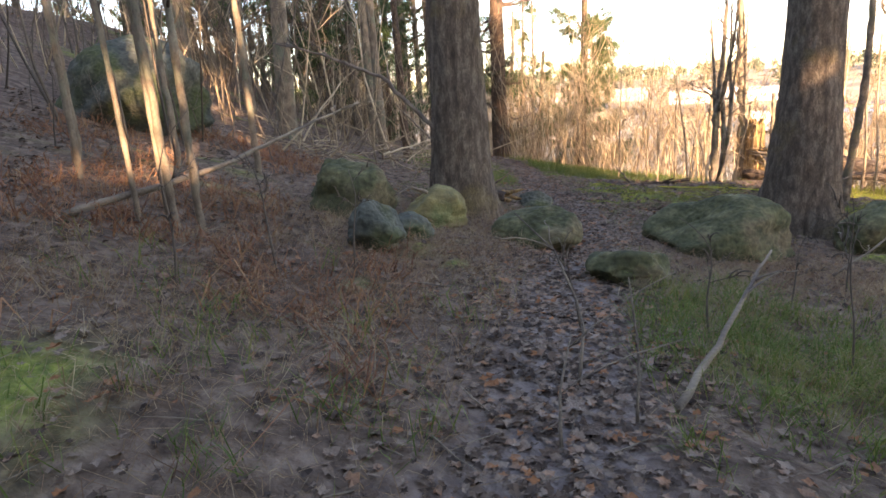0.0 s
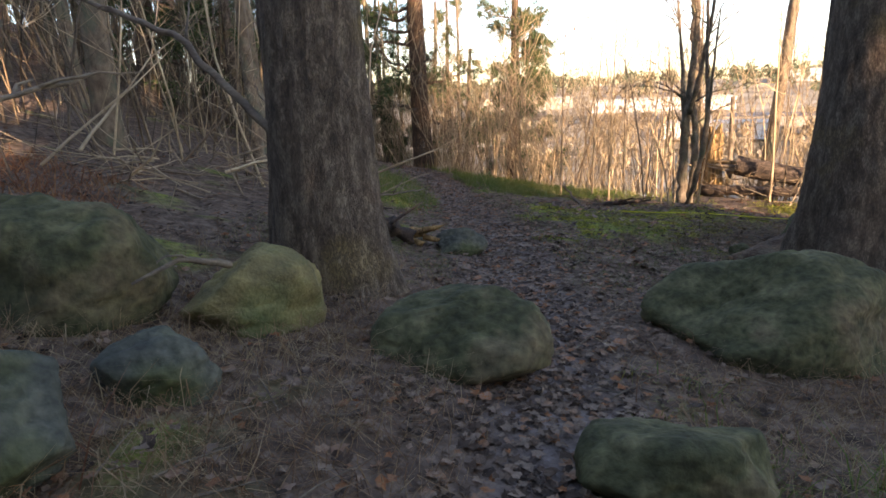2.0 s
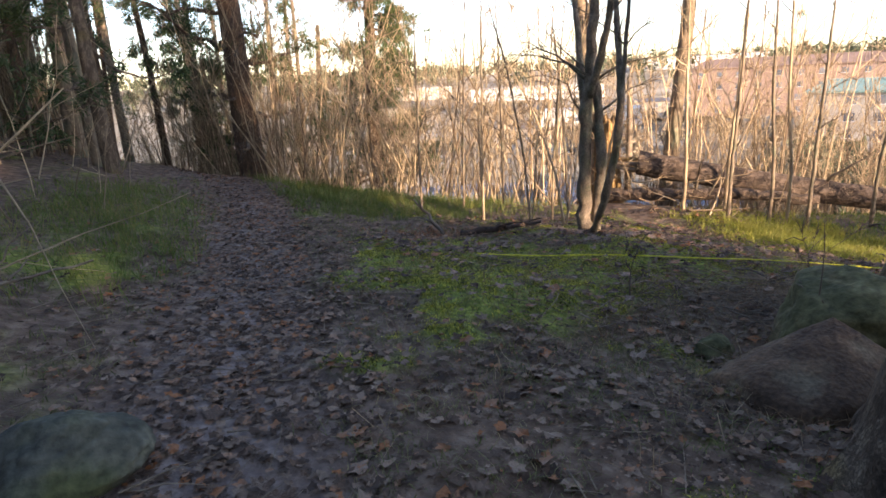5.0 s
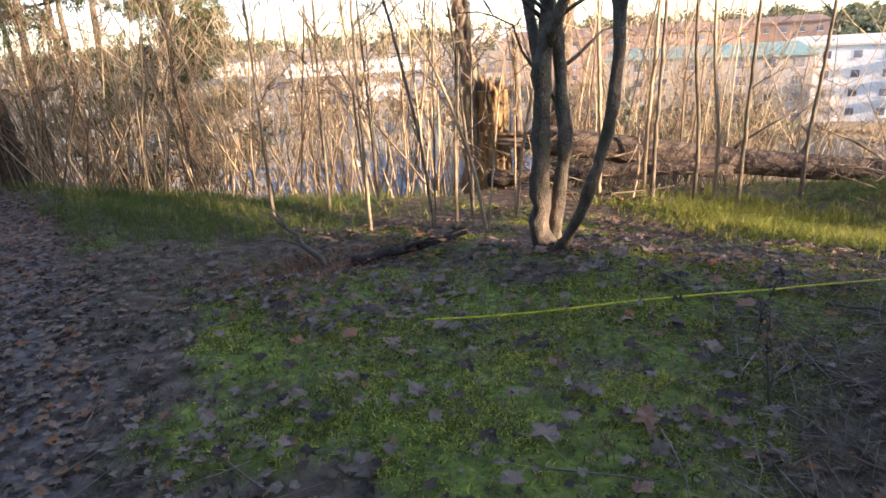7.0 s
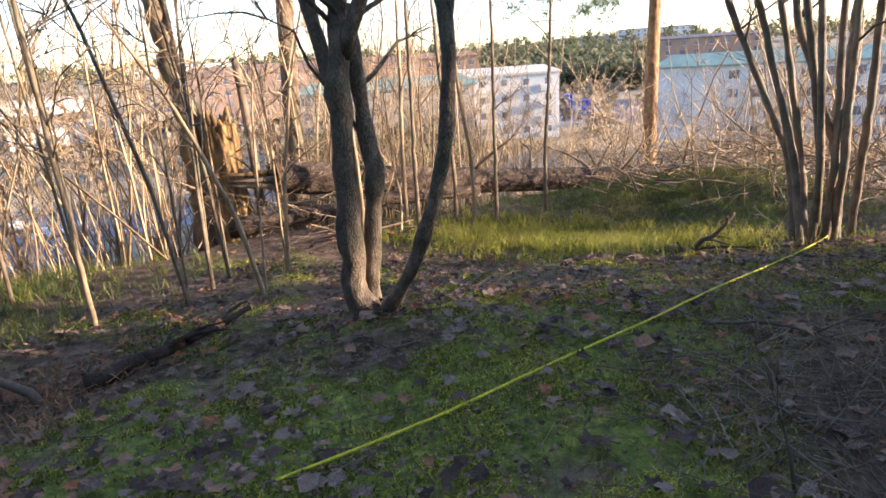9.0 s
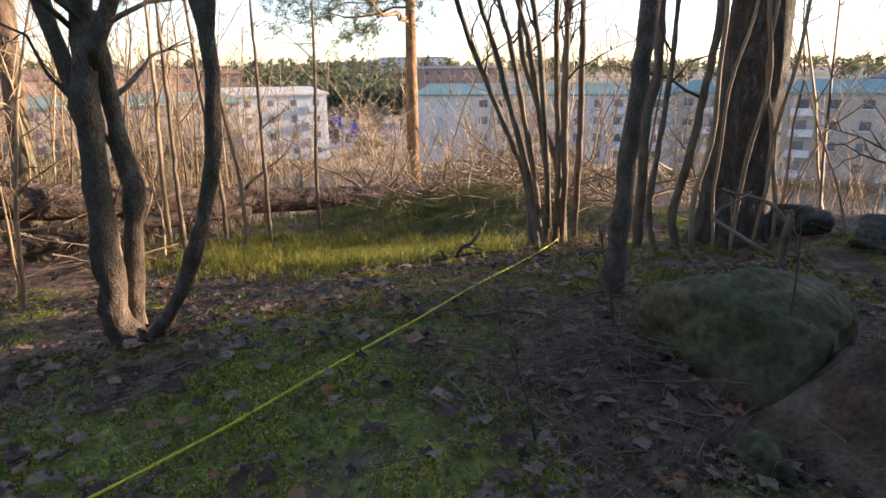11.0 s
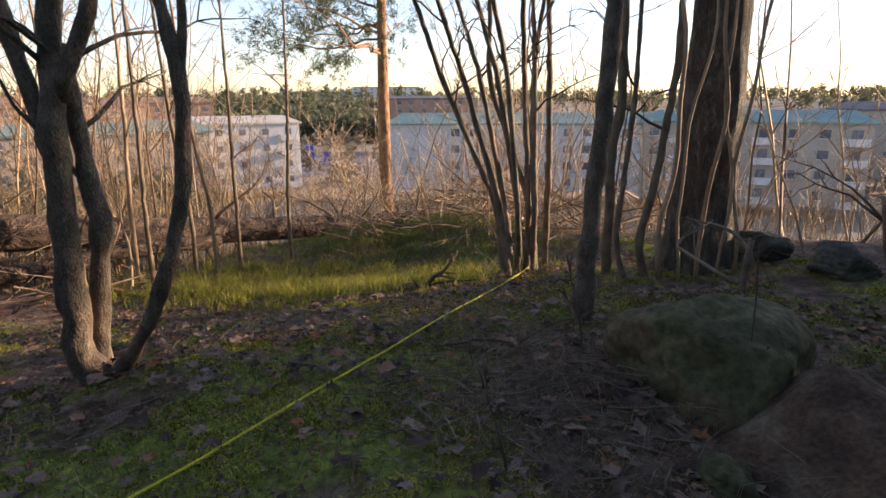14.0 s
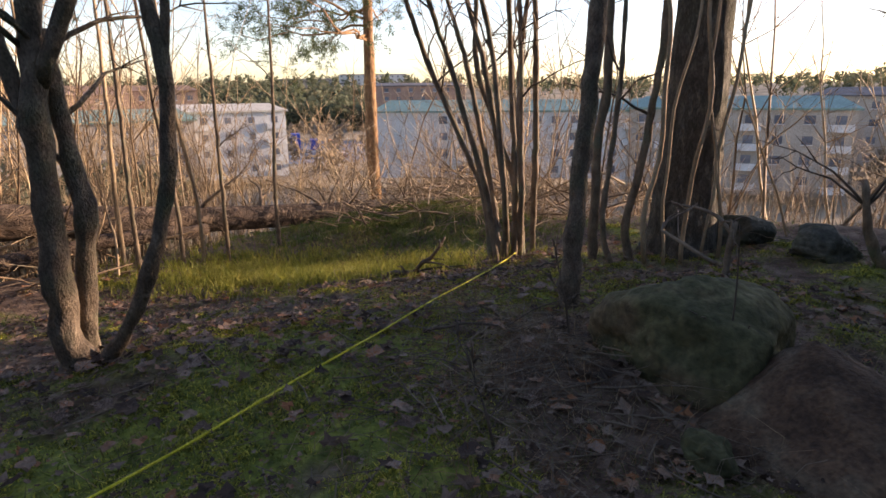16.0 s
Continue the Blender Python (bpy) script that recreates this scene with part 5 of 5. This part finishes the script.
def twig_litter(n, place, seed):
    r = np.random.default_rng(seed)
    xy = place(r, n)
    a = r.uniform(0, 2 * np.pi, n)
    d = np.stack([np.cos(a), np.sin(a), r.normal(0.05, 0.1, n)], 1)
    d /= np.linalg.norm(d, axis=1)[:, None]
    L = r.uniform(0.12, 0.55, n)
    base = np.column_stack([xy, ground_z(xy[:, 0], xy[:, 1]) + r.uniform(0.005, 0.04, n)])
    V, F, _ = stems(base, d, L, r.uniform(0.0015, 0.006, n), r.normal(0, 0.08, (n, 3)) * L[:, None], 5, 4, 0.03, seed)
    return solid("twig_litter", Geo().add(V, F), DEAD_WOOD, tuple(base.mean(0)), "thin dry twigs scattered over the forest floor", "twigs", kind="stuff")


twig_litter(700, pick(lambda x, y, r: np.exp(-(((x - 5.6) / 1.0) ** 2 + ((y - 10.3) / 0.7) ** 2)) > r.random(len(x)), (3, 8, 8.5, 12)), 66)
twig_litter(2000, pick(lambda x, y, r: (brow(x, y) < 0.5) & (r.random(len(x)) < 0.3 + 0.7 * (vnoise(x / 0.9, y / 0.9, 0, 41) > 0)), (-5, 10, 0.5, 16)), 65)


def tufts(name, label, n, place, h, w, mat, seed, lean=0.5, kink=0.4, clump=0.05, per=9):
    r = np.random.default_rng(seed)
    c = place(r, n)
    xy = np.repeat(c, per, axis=0) + r.normal(0, clump, (n * per, 2))
    hh = np.repeat(r.uniform(*h, n), per) * r.uniform(0.5, 1.1, n * per)
    base = np.column_stack([xy, ground_z(xy[:, 0], xy[:, 1]) - 0.006])
    V, F = blades(base, hh, r.uniform(*w, n * per), r, lean, kink)
    g = Geo().add(V, F)
    return solid(name, g, mat, (float(c[:, 0].mean()), float(c[:, 1].mean()), gz(c[:, 0].mean(), c[:, 1].mean())), label, "grass", kind="stuff", smooth=False)


tufts("moss", "bright green moss cushions between fallen leaves", 14000, pick(lambda x, y, r: r.random(len(x)) < step(0.25, 0.75, mossy(x, y)) * (0.12 + 0.88 * step(-0.25, 0.2, vnoise(x / 0.28, y / 0.28, 0, 15) + 0.5 * vnoise(x / 0.11, y / 0.11, 0, 16))) * (brow(x, y) < 0), (1.5, 10, 7.5, 16)), (0.015, 0.05), (0.004, 0.01), MOSS, 71, 0.7, 0.4, 0.025, 10)
tufts("grass", "short thin grass among the moss", 3600, pick(lambda x, y, r: (r.random(len(x)) < 0.2 + 0.35 * mossy(x, y) + 0.5 * step(5.6, 7.2, x)) & (off_path(x, y) > 0.6) & (np.hypot((x - 5.4) / 1.2, (y - 10.0) / 0.8) > 1) & (x > 3.0 + 0.7 * vnoise(x / 0.6, y / 0.6, 0, 46)) & (brow(x, y) < 0.3), (2.3, 11, 7, 15)), (0.03, 0.1), (0.003, 0.006), GRASS, 72, 0.6, 0.5, 0.03, 8)
tufts("grass", "thin olive grass through the leaf litter", 3800, pick(lambda x, y, r: (off_path(x, y) > 0.5) & (r.random(len(x)) < 0.35 + 0.65 * (vnoise(x / 0.7, y / 0.7, 0, 45) > -0.1)) & (np.hypot(x - 0.1, y - 7.2) > 0.7) & (brow(x, y) < 0.2), (-0.8, 5.2, 7.6, 18)), (0.04, 0.12), (0.003, 0.006), GRASS_OLIVE, 70, 0.7, 0.5, 0.04, 8)
tufts("grass_bank", "long dark green grass on the bank by the path", 2600, pick(lambda x, y, r: (np.exp(-(((x - 4.6) / 1.7) ** 2 + ((y - 17.6) / 1.6) ** 2)) + np.exp(-(((x - 3.6) / 1.2) ** 2 + ((y - 20.5) / 2.5) ** 2)) + 0.4 * np.exp(-(((x - 0.7) / 0.7) ** 2 + ((y - 12.8) / 1.8) ** 2)) + 0.5 * np.exp(-(((x - 0.2) / 0.9) ** 2 + ((y - 15) / 2.2) ** 2)) > r.random(len(x))) & (off_path(x, y) > 0.55), (-3, 8, 11, 26)), (0.15, 0.34), (0.004, 0.008), GRASS, 73, 0.45, 0.5, 0.05, 10)
tufts("grass_strip", "upright shoots in a sunlit yellow-green along a strip by the log", 1700, pick(lambda x, y, r: np.exp(-(((x - 9.3 - 0.1 * (y - 12.5)) / 0.75) ** 2 + ((y - 12.6) / 1.35) ** 2)) > r.random(len(x)), (6, 13, 9, 16)), (0.12, 0.26), (0.006, 0.012), GRASS_LIT, 74, 0.3, 0.3, 0.05, 9)
tufts("grass_mound", "dark green grass on the mound before the log", 3600, pick(lambda x, y, r: np.exp(-(((x - 12.0) / 1.9) ** 2 + ((y - 11.9) / 1.7) ** 2)) > r.random(len(x)), (8, 16, 8, 16)), (0.06, 0.16), (0.004, 0.009), GRASS, 75, 0.45, 0.4, 0.06, 9)
tufts("verge_grass", "green and straw grass beside the path", 650, pick(lambda x, y, r: (np.exp(-(((x - 1.9) / 0.8) ** 2 + ((y - 3.4) / 1.2) ** 2)) + 0.1 * np.exp(-(((x + 0.9) / 1.0) ** 2 + ((y - 2.2) / 1.2) ** 2)) > r.random(len(x))) & (off_path(x, y) > 0.4), (-3, 6, 0.5, 13)), (0.12, 0.36), (0.003, 0.007), GRASS, 76, 0.5, 0.5, 0.05, 9)
tufts("dry_grass", "straw-coloured dead grass and fern litter", 5000, pick(lambda x, y, r: ((np.exp(-(((x - 3.4) / 1.6) ** 2 + ((y - 5.2) / 1.0) ** 2)) + 0.8 * np.exp(-(((x + 0.3) / 1.6) ** 2 + ((y - 5.4) / 1.7) ** 2)) + 0.4 * np.exp(-(((x - 6) / 2) ** 2 + ((y - 10.2) / 1.2) ** 2)) + 0.6 * np.exp(-(((x + 1.6) / 2) ** 2 + ((y - 2.7) / 1.6) ** 2)) + 0.5 * np.exp(-(((x - 2.2) / 1.0) ** 2 + ((y - 3.2) / 1.2) ** 2))) > r.random(len(x))) & (off_path(x, y) > 0.4), (-6, 9, 0.5, 13)), (0.08, 0.3), (0.002, 0.005), GRASS_DRY, 77, 1.1, 0.5, 0.07, 8)


tufts("dead_bracken", "rust-brown heap of dead bracken by a rotting branch", 110, pick(lambda x, y, r: np.exp(-(((x - 4.15) / 0.55) ** 2 + ((y - 14.15) / 0.4) ** 2)) > r.random(len(x)), (2.5, 6, 12.8, 15.5)), (0.08, 0.22), (0.006, 0.014), BRACKEN, 78, 1.0, 0.6, 0.06, 8)
tufts("dead_bracken", "rust-brown dead bracken on the leafy slope", 900, pick(lambda x, y, r: (vnoise(x / 1.1, y / 1.1, 0, 91) > 0.15) & (off_path(x, y) > 0.8), (-5.5, -0.4, 2.0, 9.5)), (0.12, 0.4), (0.004, 0.012), BRACKEN, 79, 0.9, 0.6, 0.06, 8)


# ---- the town in the valley ----
def far_ground(x, y):
    return float(hill(x, y))


def box_part(name, lo, hi, mat, parent, m, label=""):
    """A box in a building's own axes."""
    g = Geo().box(lo, hi)
    ob = new(name, g.mesh(name, mat, (0, 0, 0), False))
    ob.parent = parent
    return tagged(ob, label)


def block(x, y, turn, length, depth, height, floors, bays, label, wall, roof, roof_h=1.6, balconies=True, name="apartment_building", blank=0, base=None, win=(1.5, 1.35), hip=2.0):
    """A slab block: front along its own x, facing its own -y."""
    z = far_ground(x, y) - 1 if base is None else base
    t = thing(name, (x, y, z), label, "building")
    t.rotation_euler = (0, 0, radians(turn))
    box_part("wall", (-length / 2, 0, 0), (length / 2, depth, height), wall, t, None)
    g = Geo()
    e = 0.5
    v = [(-length / 2 - e, -e, height), (length / 2 + e, -e, height), (length / 2 + e, depth + e, height), (-length / 2 - e, depth + e, height)]
    v += [(-length / 2 - e, -e, height + 0.35), (length / 2 + e, -e, height + 0.35), (length / 2 + e, depth + e, height + 0.35), (-length / 2 - e, depth + e, height + 0.35)]
    v += [(-length / 2 + hip, depth / 2, height + 0.35 + roof_h), (length / 2 - hip, depth / 2, height + 0.35 + roof_h)]
    g.add(v, [(0, 3, 2, 1), (0, 1, 5, 4), (1, 2, 6, 5), (2, 3, 7, 6), (3, 0, 4, 7), (4, 5, 9, 8), (6, 7, 8, 9)])
    g.f.append(np.array([(5, 6, 9), (7, 4, 8)]))
    ro = new("roof", g.mesh("roof", roof, (0, 0, 0), False))
    ro.parent = t
    pane = Geo().box((-win[0] / 2, -0.04, 0), (win[0] / 2, 0.1, win[1])).mesh("window", GLASS_FAR, (0, 0, 0), False)
    sill = Geo().box((-win[0] / 2 - 0.1, -0.16, -0.12), (win[0] / 2 + 0.1, 0.05, 0.0)).mesh("sill", WALL_WHITE, (0, 0, 0), False)
    bal = Geo().box((-1.7, -1.3, -0.15), (1.7, 0.05, 0.05)).box((-1.7, -1.3, 0.05), (1.7, -1.22, 1.0)).box((-1.7, -1.22, 0.05), (-1.62, 0.05, 1.0)).box((1.62, -1.22, 0.05), (1.7, 0.05, 1.0)).mesh("balcony", WALL_WHITE, (0, 0, 0), False)
    fh = height / floors
    step_x = (length - blank) / bays
    for f in range(floors):
        for b in range(bays):
            px = -length / 2 + blank + (b + 0.5) * step_x
            pz = f * fh + fh * 0.33
            w = new("window", pane)
            w.location, w.parent = (px, 0, pz), t
            if balconies and b % 3 == 1:
                o = new("balcony", bal)
                o.location, o.parent = (px, 0, f * fh + 0.1), t
            else:
                s = new("sill", sill)
                s.location, s.parent = (0, 0, 0), w
        for b in range(max(1, int(depth // 5))):
            for side in (-1, 1):
                w = new("window", pane)
                w.location, w.rotation_euler, w.parent = (side * length / 2, depth * (b + 0.5) / max(1, int(depth // 5)), f * fh + fh * 0.33), (0, 0, radians(90 * side)), t
    return t


EYE = (2.66, 10.6)


def polar(az, d):
    """A place by bearing from the lookout (degrees clockwise from +y) and distance."""
    return EYE[0] + d * math.sin(radians(az)), EYE[1] + d * math.cos(radians(az))


def town():
    x, y = polar(94.2, 112)
    block(x, y, -92, 52, 12, 12, 4, 12, "long pale apartment block with green roof and balconies", WALL_WHITE, ROOF_GREEN, 1.8, blank=11, base=-16)
    x, y = polar(113, 112)
    block(x, y, -112, 34, 12, 13, 4, 8, "pale apartment block with green roof and balconies", WALL_BEIGE, ROOF_GREEN, 1.8, base=-16.5)
    x, y = polar(68, 125)
    block(x, y, -62, 22, 13, 12.6, 4, 5, "white apartment block with tiers of balconies", WALL_WHITE, ROOF_PALE, 1.2, base=-16.5, win=(1.2, 1.2))
    x, y = polar(57, 118)
    block(x, y, -58, 34, 12, 11, 4, 8, "pale apartment block with a copper-green roof", WALL_BEIGE, ROOF_GREEN, 1.8, balconies=False, base=-16)
    x, y = polar(50, 190)
    block(x, y, -50, 70, 18, 13, 4, 14, "long brick building with a brown roof", WALL_RED, ROOF_BROWN, 2.5, balconies=False, base=-14)
    x, y = polar(62, 200)
    block(x, y, -62, 26, 16, 15, 4, 6, "red-brown brick building with a pale stair tower", WALL_RED, ROOF_BROWN, 1.5, balconies=False, base=-15)
    x, y = polar(85, 230)
    block(x, y, -85, 36, 16, 15, 5, 8, "red-brown brick building beyond the blocks", WALL_RED, ROOF_DARK, 1.0, balconies=False, base=-14)
    x, y = polar(126, 150)
    block(x, y, -126, 40, 14, 14, 4, 9, "pale apartment block at the edge of the valley", WALL_BEIGE, ROOF_DARK, 1.5, base=-16)
    x, y = polar(81, 560)
    block(x, y, -81, 60, 14, 9, 3, 12, "pale low block on the far ridge", WALL_WHITE, ROOF_DARK, 0.6, balconies=False, base=3)
    x, y = polar(75, 600)
    block(x, y, -75, 50, 14, 8, 3, 10, "pale low block on the far ridge", WALL_BEIGE, ROOF_DARK, 0.6, balconies=False, base=1)
    x, y = polar(40, 520)
    block(x, y, -40, 90, 14, 9, 3, 14, "pale long block on the far ridge", WALL_WHITE, ROOF_DARK, 0.6, balconies=False, base=-2)
    x, y = polar(26, 300)
    block(x, y, -26, 64, 24, 5.5, 1, 12, "long cream flat-roofed warehouse", WALL_WHITE, ROOF_PALE, 0.5, balconies=False, base=-12, name="warehouse")
    x, y = polar(14, 340)
    block(x, y, -14, 50, 20, 6, 1, 10, "shorter cream warehouse with flat roof", WALL_BEIGE, ROOF_PALE, 0.5, balconies=False, base=-11, name="warehouse")
    x, y = polar(31, 215)
    block(x, y, -31, 34, 18, 5, 1, 7, "pale low hall with a flat roof", WALL_WHITE, ROOF_PALE, 0.6, balconies=False, base=-18, name="hall")
    x, y = polar(36, 240)
    block(x, y, -40, 40, 16, 6, 2, 8, "pale low hall with a flat roof", WALL_BEIGE, ROOF_DARK, 0.6, balconies=False, base=-18, name="hall")


town()


def lot(az, d0, d1, half, label, lift=0.12):
    """A paved yard on the valley floor."""
    n = 10
    g = Geo()
    V = []
    for i in range(n):
        for j in range(n):
            x, y = polar(az - half + 2 * half * i / (n - 1), d0 + (d1 - d0) * j / (n - 1))
            V.append((x, y, far_ground(x, y) + lift))
    q = [(i * n + j, i * n + j + 1, (i + 1) * n + j + 1, (i + 1) * n + j) for i in range(n - 1) for j in range(n - 1)]
    g.add(V, q)
    x, y = polar(az, (d0 + d1) / 2)
    return solid("pavement", g, ASPHALT, (x, y, far_ground(x, y)), label, "pavement", kind="structure")


lot(22, 78, 108, 9, "pale asphalt car park at the foot of the hill")
lot(75, 165, 235, 5, "asphalt yard between apartment blocks")
lot(45, 85, 100, 14, "asphalt street at the foot of the hill")


def car(x, y, turn, seed):
    z = far_ground(x, y) + 0.12
    t = thing("car", (x, y, z), "parked car on the asphalt yard", "car", "parked cars")
    t.rotation_euler = (0, 0, radians(turn))
    prof = [(-2.1, 0.3), (-2.1, 0.75), (-1.9, 0.85), (-1.5, 0.9), (-1.0, 1.38), (0.6, 1.4), (1.2, 0.92), (2.0, 0.78), (2.12, 0.55), (2.12, 0.3)]
    n = len(prof)
    V = [(a, s * (0.85 if b < 1 else 0.68), b) for s in (-1, 1) for a, b in prof]
    g = Geo().add(V, [(i, i + 1, n + i + 1, n + i) for i in range(n - 1)] + [(n - 1, 0, n, 2 * n - 1)])
    for o in (0, n):
        g.f.append(np.array([(o, o + i, o + i + 1) for i in range(1, n - 1)]))
    b = new("body", g.mesh("body", PAINT_CAR, (0, 0, 0), False))
    b.parent = t
    for sx in (-1.3, 1.35):
        for sy in (-0.82, 0.82):
            w = Geo().tube([(sx, sy - 0.1, 0.32), (sx, sy + 0.1, 0.32)], 0.32, 12)
            o = new("wheel", w.mesh("wheel", RUBBER, (0, 0, 0), False))
            o.parent = t
    gl = Geo().add([(1.22, -0.62, 0.95), (1.22, 0.62, 0.95), (0.66, 0.6, 1.36), (0.66, -0.6, 1.36)], [(0, 1, 2, 3)])
    back = Geo().add([(-1.52, -0.62, 0.95), (-1.52, 0.62, 0.95), (-1.06, 0.6, 1.34), (-1.06, -0.6, 1.34)], [(0, 3, 2, 1)])
    for name, q in (("windscreen", gl), ("rear_window", back)):
        o = new(name, q.mesh(name, GLASS_FAR, (0, 0, 0), False))
        o.location, o.parent = (0, 0, 0.02), t


rc = np.random.default_rng(4)
for i in range(11):
    x, y = polar(72.5 + (i % 6) * 1.1, 176 + (i // 6) * 14 + rc.uniform(-1, 1))
    car(x, y, rc.uniform(-20, 20) + 15, i)
for i in range(7):
    x, y = polar(16 + i * 1.9, 92 + (i % 2) * 8)
    car(x, y, rc.uniform(-15, 15) - 20, 20 + i)


def container(az, d, turn, size, mat, label, name="container"):
    x, y = polar(az, d)
    z = far_ground(x, y) + 0.12
    t = thing(name, (x, y, z), label, name)
    t.rotation_euler = (0, 0, radians(turn))
    L, W, H = size
    box_part("body", (-L / 2, -W / 2, 0.15), (L / 2, W / 2, H), mat, t, None)
    n = int(L / 0.6)
    g = Geo().box((-0.1, -0.06, 0.3), (0.1, 0, H - 0.15)).mesh("rib", mat, (0, 0, 0), False)
    for i in range(n):
        for s in (-1, 1):
            o = new("rib", g)
            o.location, o.parent = (-L / 2 + (i + 0.5) * L / n, s * W / 2, 0), t
            o.rotation_euler = (0, 0, 0 if s < 0 else math.pi)
    return t


container(73.7, 205, 20, (6, 2.6, 5.2), PAINT_BLUE, "stack of blue site containers on the yard")
container(75.4, 203, 15, (6, 2.6, 3.4), PAINT_BLUE, "blue site container on the yard")
container(77.0, 207, 10, (4.6, 2.4, 2.8), PAINT_ORANGE, "orange machine cabin on the yard")


def far_woods(name, label, count, place, h, seed, mat, per=90):
    """Crowns of many small leaf clumps on the valley sides."""
    r = np.random.default_rng(seed)
    xy = place(r, count)
    z = hill(xy[:, 0], xy[:, 1])
    n = len(xy)
    H = r.uniform(*h, n)
    src = np.repeat(np.arange(n), per)
    m = n * per
    d = r.normal(0, 1, (m, 3))
    d /= np.linalg.norm(d, axis=1)[:, None]
    rad = r.uniform(0.55, 1, m)[:, None]
    k = np.column_stack([H[src] * 0.3, H[src] * 0.3, H[src] * 0.42])
    c = np.column_stack([xy[src], z[src] + H[src] * 0.58]) + d * rad * k * (1 + 0.25 * r.normal(0, 1, (m, 1)))
    s = H[src][:, None] * 0.09
    V = np.stack([c + r.normal(0, 1, (m, 3)) * s for _ in range(3)], 1).reshape(-1, 3)
    g = Geo().add(V, np.arange(3 * m).reshape(-1, 3))
    a = np.array([(0, 1), (0.87, -0.5), (-0.87, -0.5)]) * 0.02
    T = np.concatenate([np.column_stack([xy + a[i] * H[:, None], z - 0.3]) for i in range(3)] + [np.column_stack([xy, z + H * 0.7])])
    i = np.arange(n)
    g.add(T, np.concatenate([np.stack([i, i + n, i + 3 * n], 1), np.stack([i + n, i + 2 * n, i + 3 * n], 1), np.stack([i + 2 * n, i, i + 3 * n], 1)]))
    return solid(name, g, mat, (float(xy[:, 0].mean()), float(xy[:, 1].mean()), -10.0), label, "woods", kind="stuff", smooth=False)


def ring(az0, az1, d0, d1):
    def place(r, n):
        a, d = np.radians(r.uniform(az0, az1, n)), r.uniform(d0, d1, n)
        return np.column_stack([EYE[0] + d * np.sin(a), EYE[1] + d * np.cos(a)])
    return place


far_woods("far_woods", "dark green wood on the hill behind the blocks", 520, ring(62, 88, 285, 430), (9, 14), 81, FAR_LEAF)
far_woods("far_woods", "wooded far ridge along the horizon", 1300, ring(-20, 150, 420, 900), (8, 15), 82, FAR_LEAF, 60)
far_woods("far_trees", "bare and evergreen trees between the buildings", 300, ring(10, 130, 130, 330), (5, 8), 83, FAR_BRUSH)
far_woods("far_trees", "young pines below the hill", 60, ring(46, 62, 50, 95), (6, 10), 84, FAR_LEAF, 160)


# ---- bare seedlings by the path ----
for i, (x, y, h) in enumerate(((-1.2, 3.6, 0.9), (-0.75, 3.9, 0.7), (-1.7, 3.2, 1.0), (1.6, 3.5, 0.8), (2.2, 3.0, 0.9), (2.5, 4.2, 0.7), (0.75, 3.4, 0.5), (3.4, 4.9, 0.9), (5.9, 10.0, 0.5), (4.7, 10.5, 0.35))):
    stem_tree(x, y, [[(0, 0, 0, 0.008), (0.05 * (i % 3 - 1), 0.03, h * 0.4, 0.006), (0.12 * (i % 2 - 0.5), 0.08, h * 0.75, 0.004), (0.2 * (i % 3 - 1), 0.1, h, 0.002)]], "thin bare seedling with forked twigs in leaf litter", mat=BARK_DARK, name="seedling", seed=120 + i, group="seedlings by the path", twig=4, twig_len=0.3, sides=6)

# ---- single leaves underfoot ----
def single_leaves():
    r = np.random.default_rng(99)
    shapes = []
    for k in range(10):
        v, f = leaf_shape(r)
        shapes.append(Geo().add(v * np.array((1, 1, 0.8)), f).mesh("leaf", LEAF_ONE, (0, 0, 0), False))
    n = 0
    while n < 300:
        if n % 3:
            x, y = r.uniform(3.2, 7.5), r.uniform(9.6, 13.6)
        else:
            x, y = r.uniform(0.0, 2.6), r.uniform(2.0, 9.5)
            if off_path(x, y) > 0.7:
                continue
        o = new("leaf", shapes[n % 10])
        s = r.uniform(0.045, 0.085)
        o.scale = (s, s, s)
        o.location = (x, y, gz(x, y) + 0.024 + 0.045 * float(mossy(x, y)))
        o.rotation_euler = (r.normal(0, 0.13), r.normal(0, 0.13), r.uniform(0, 6.28))
        o.parent = ground
        n += 1


single_leaves()
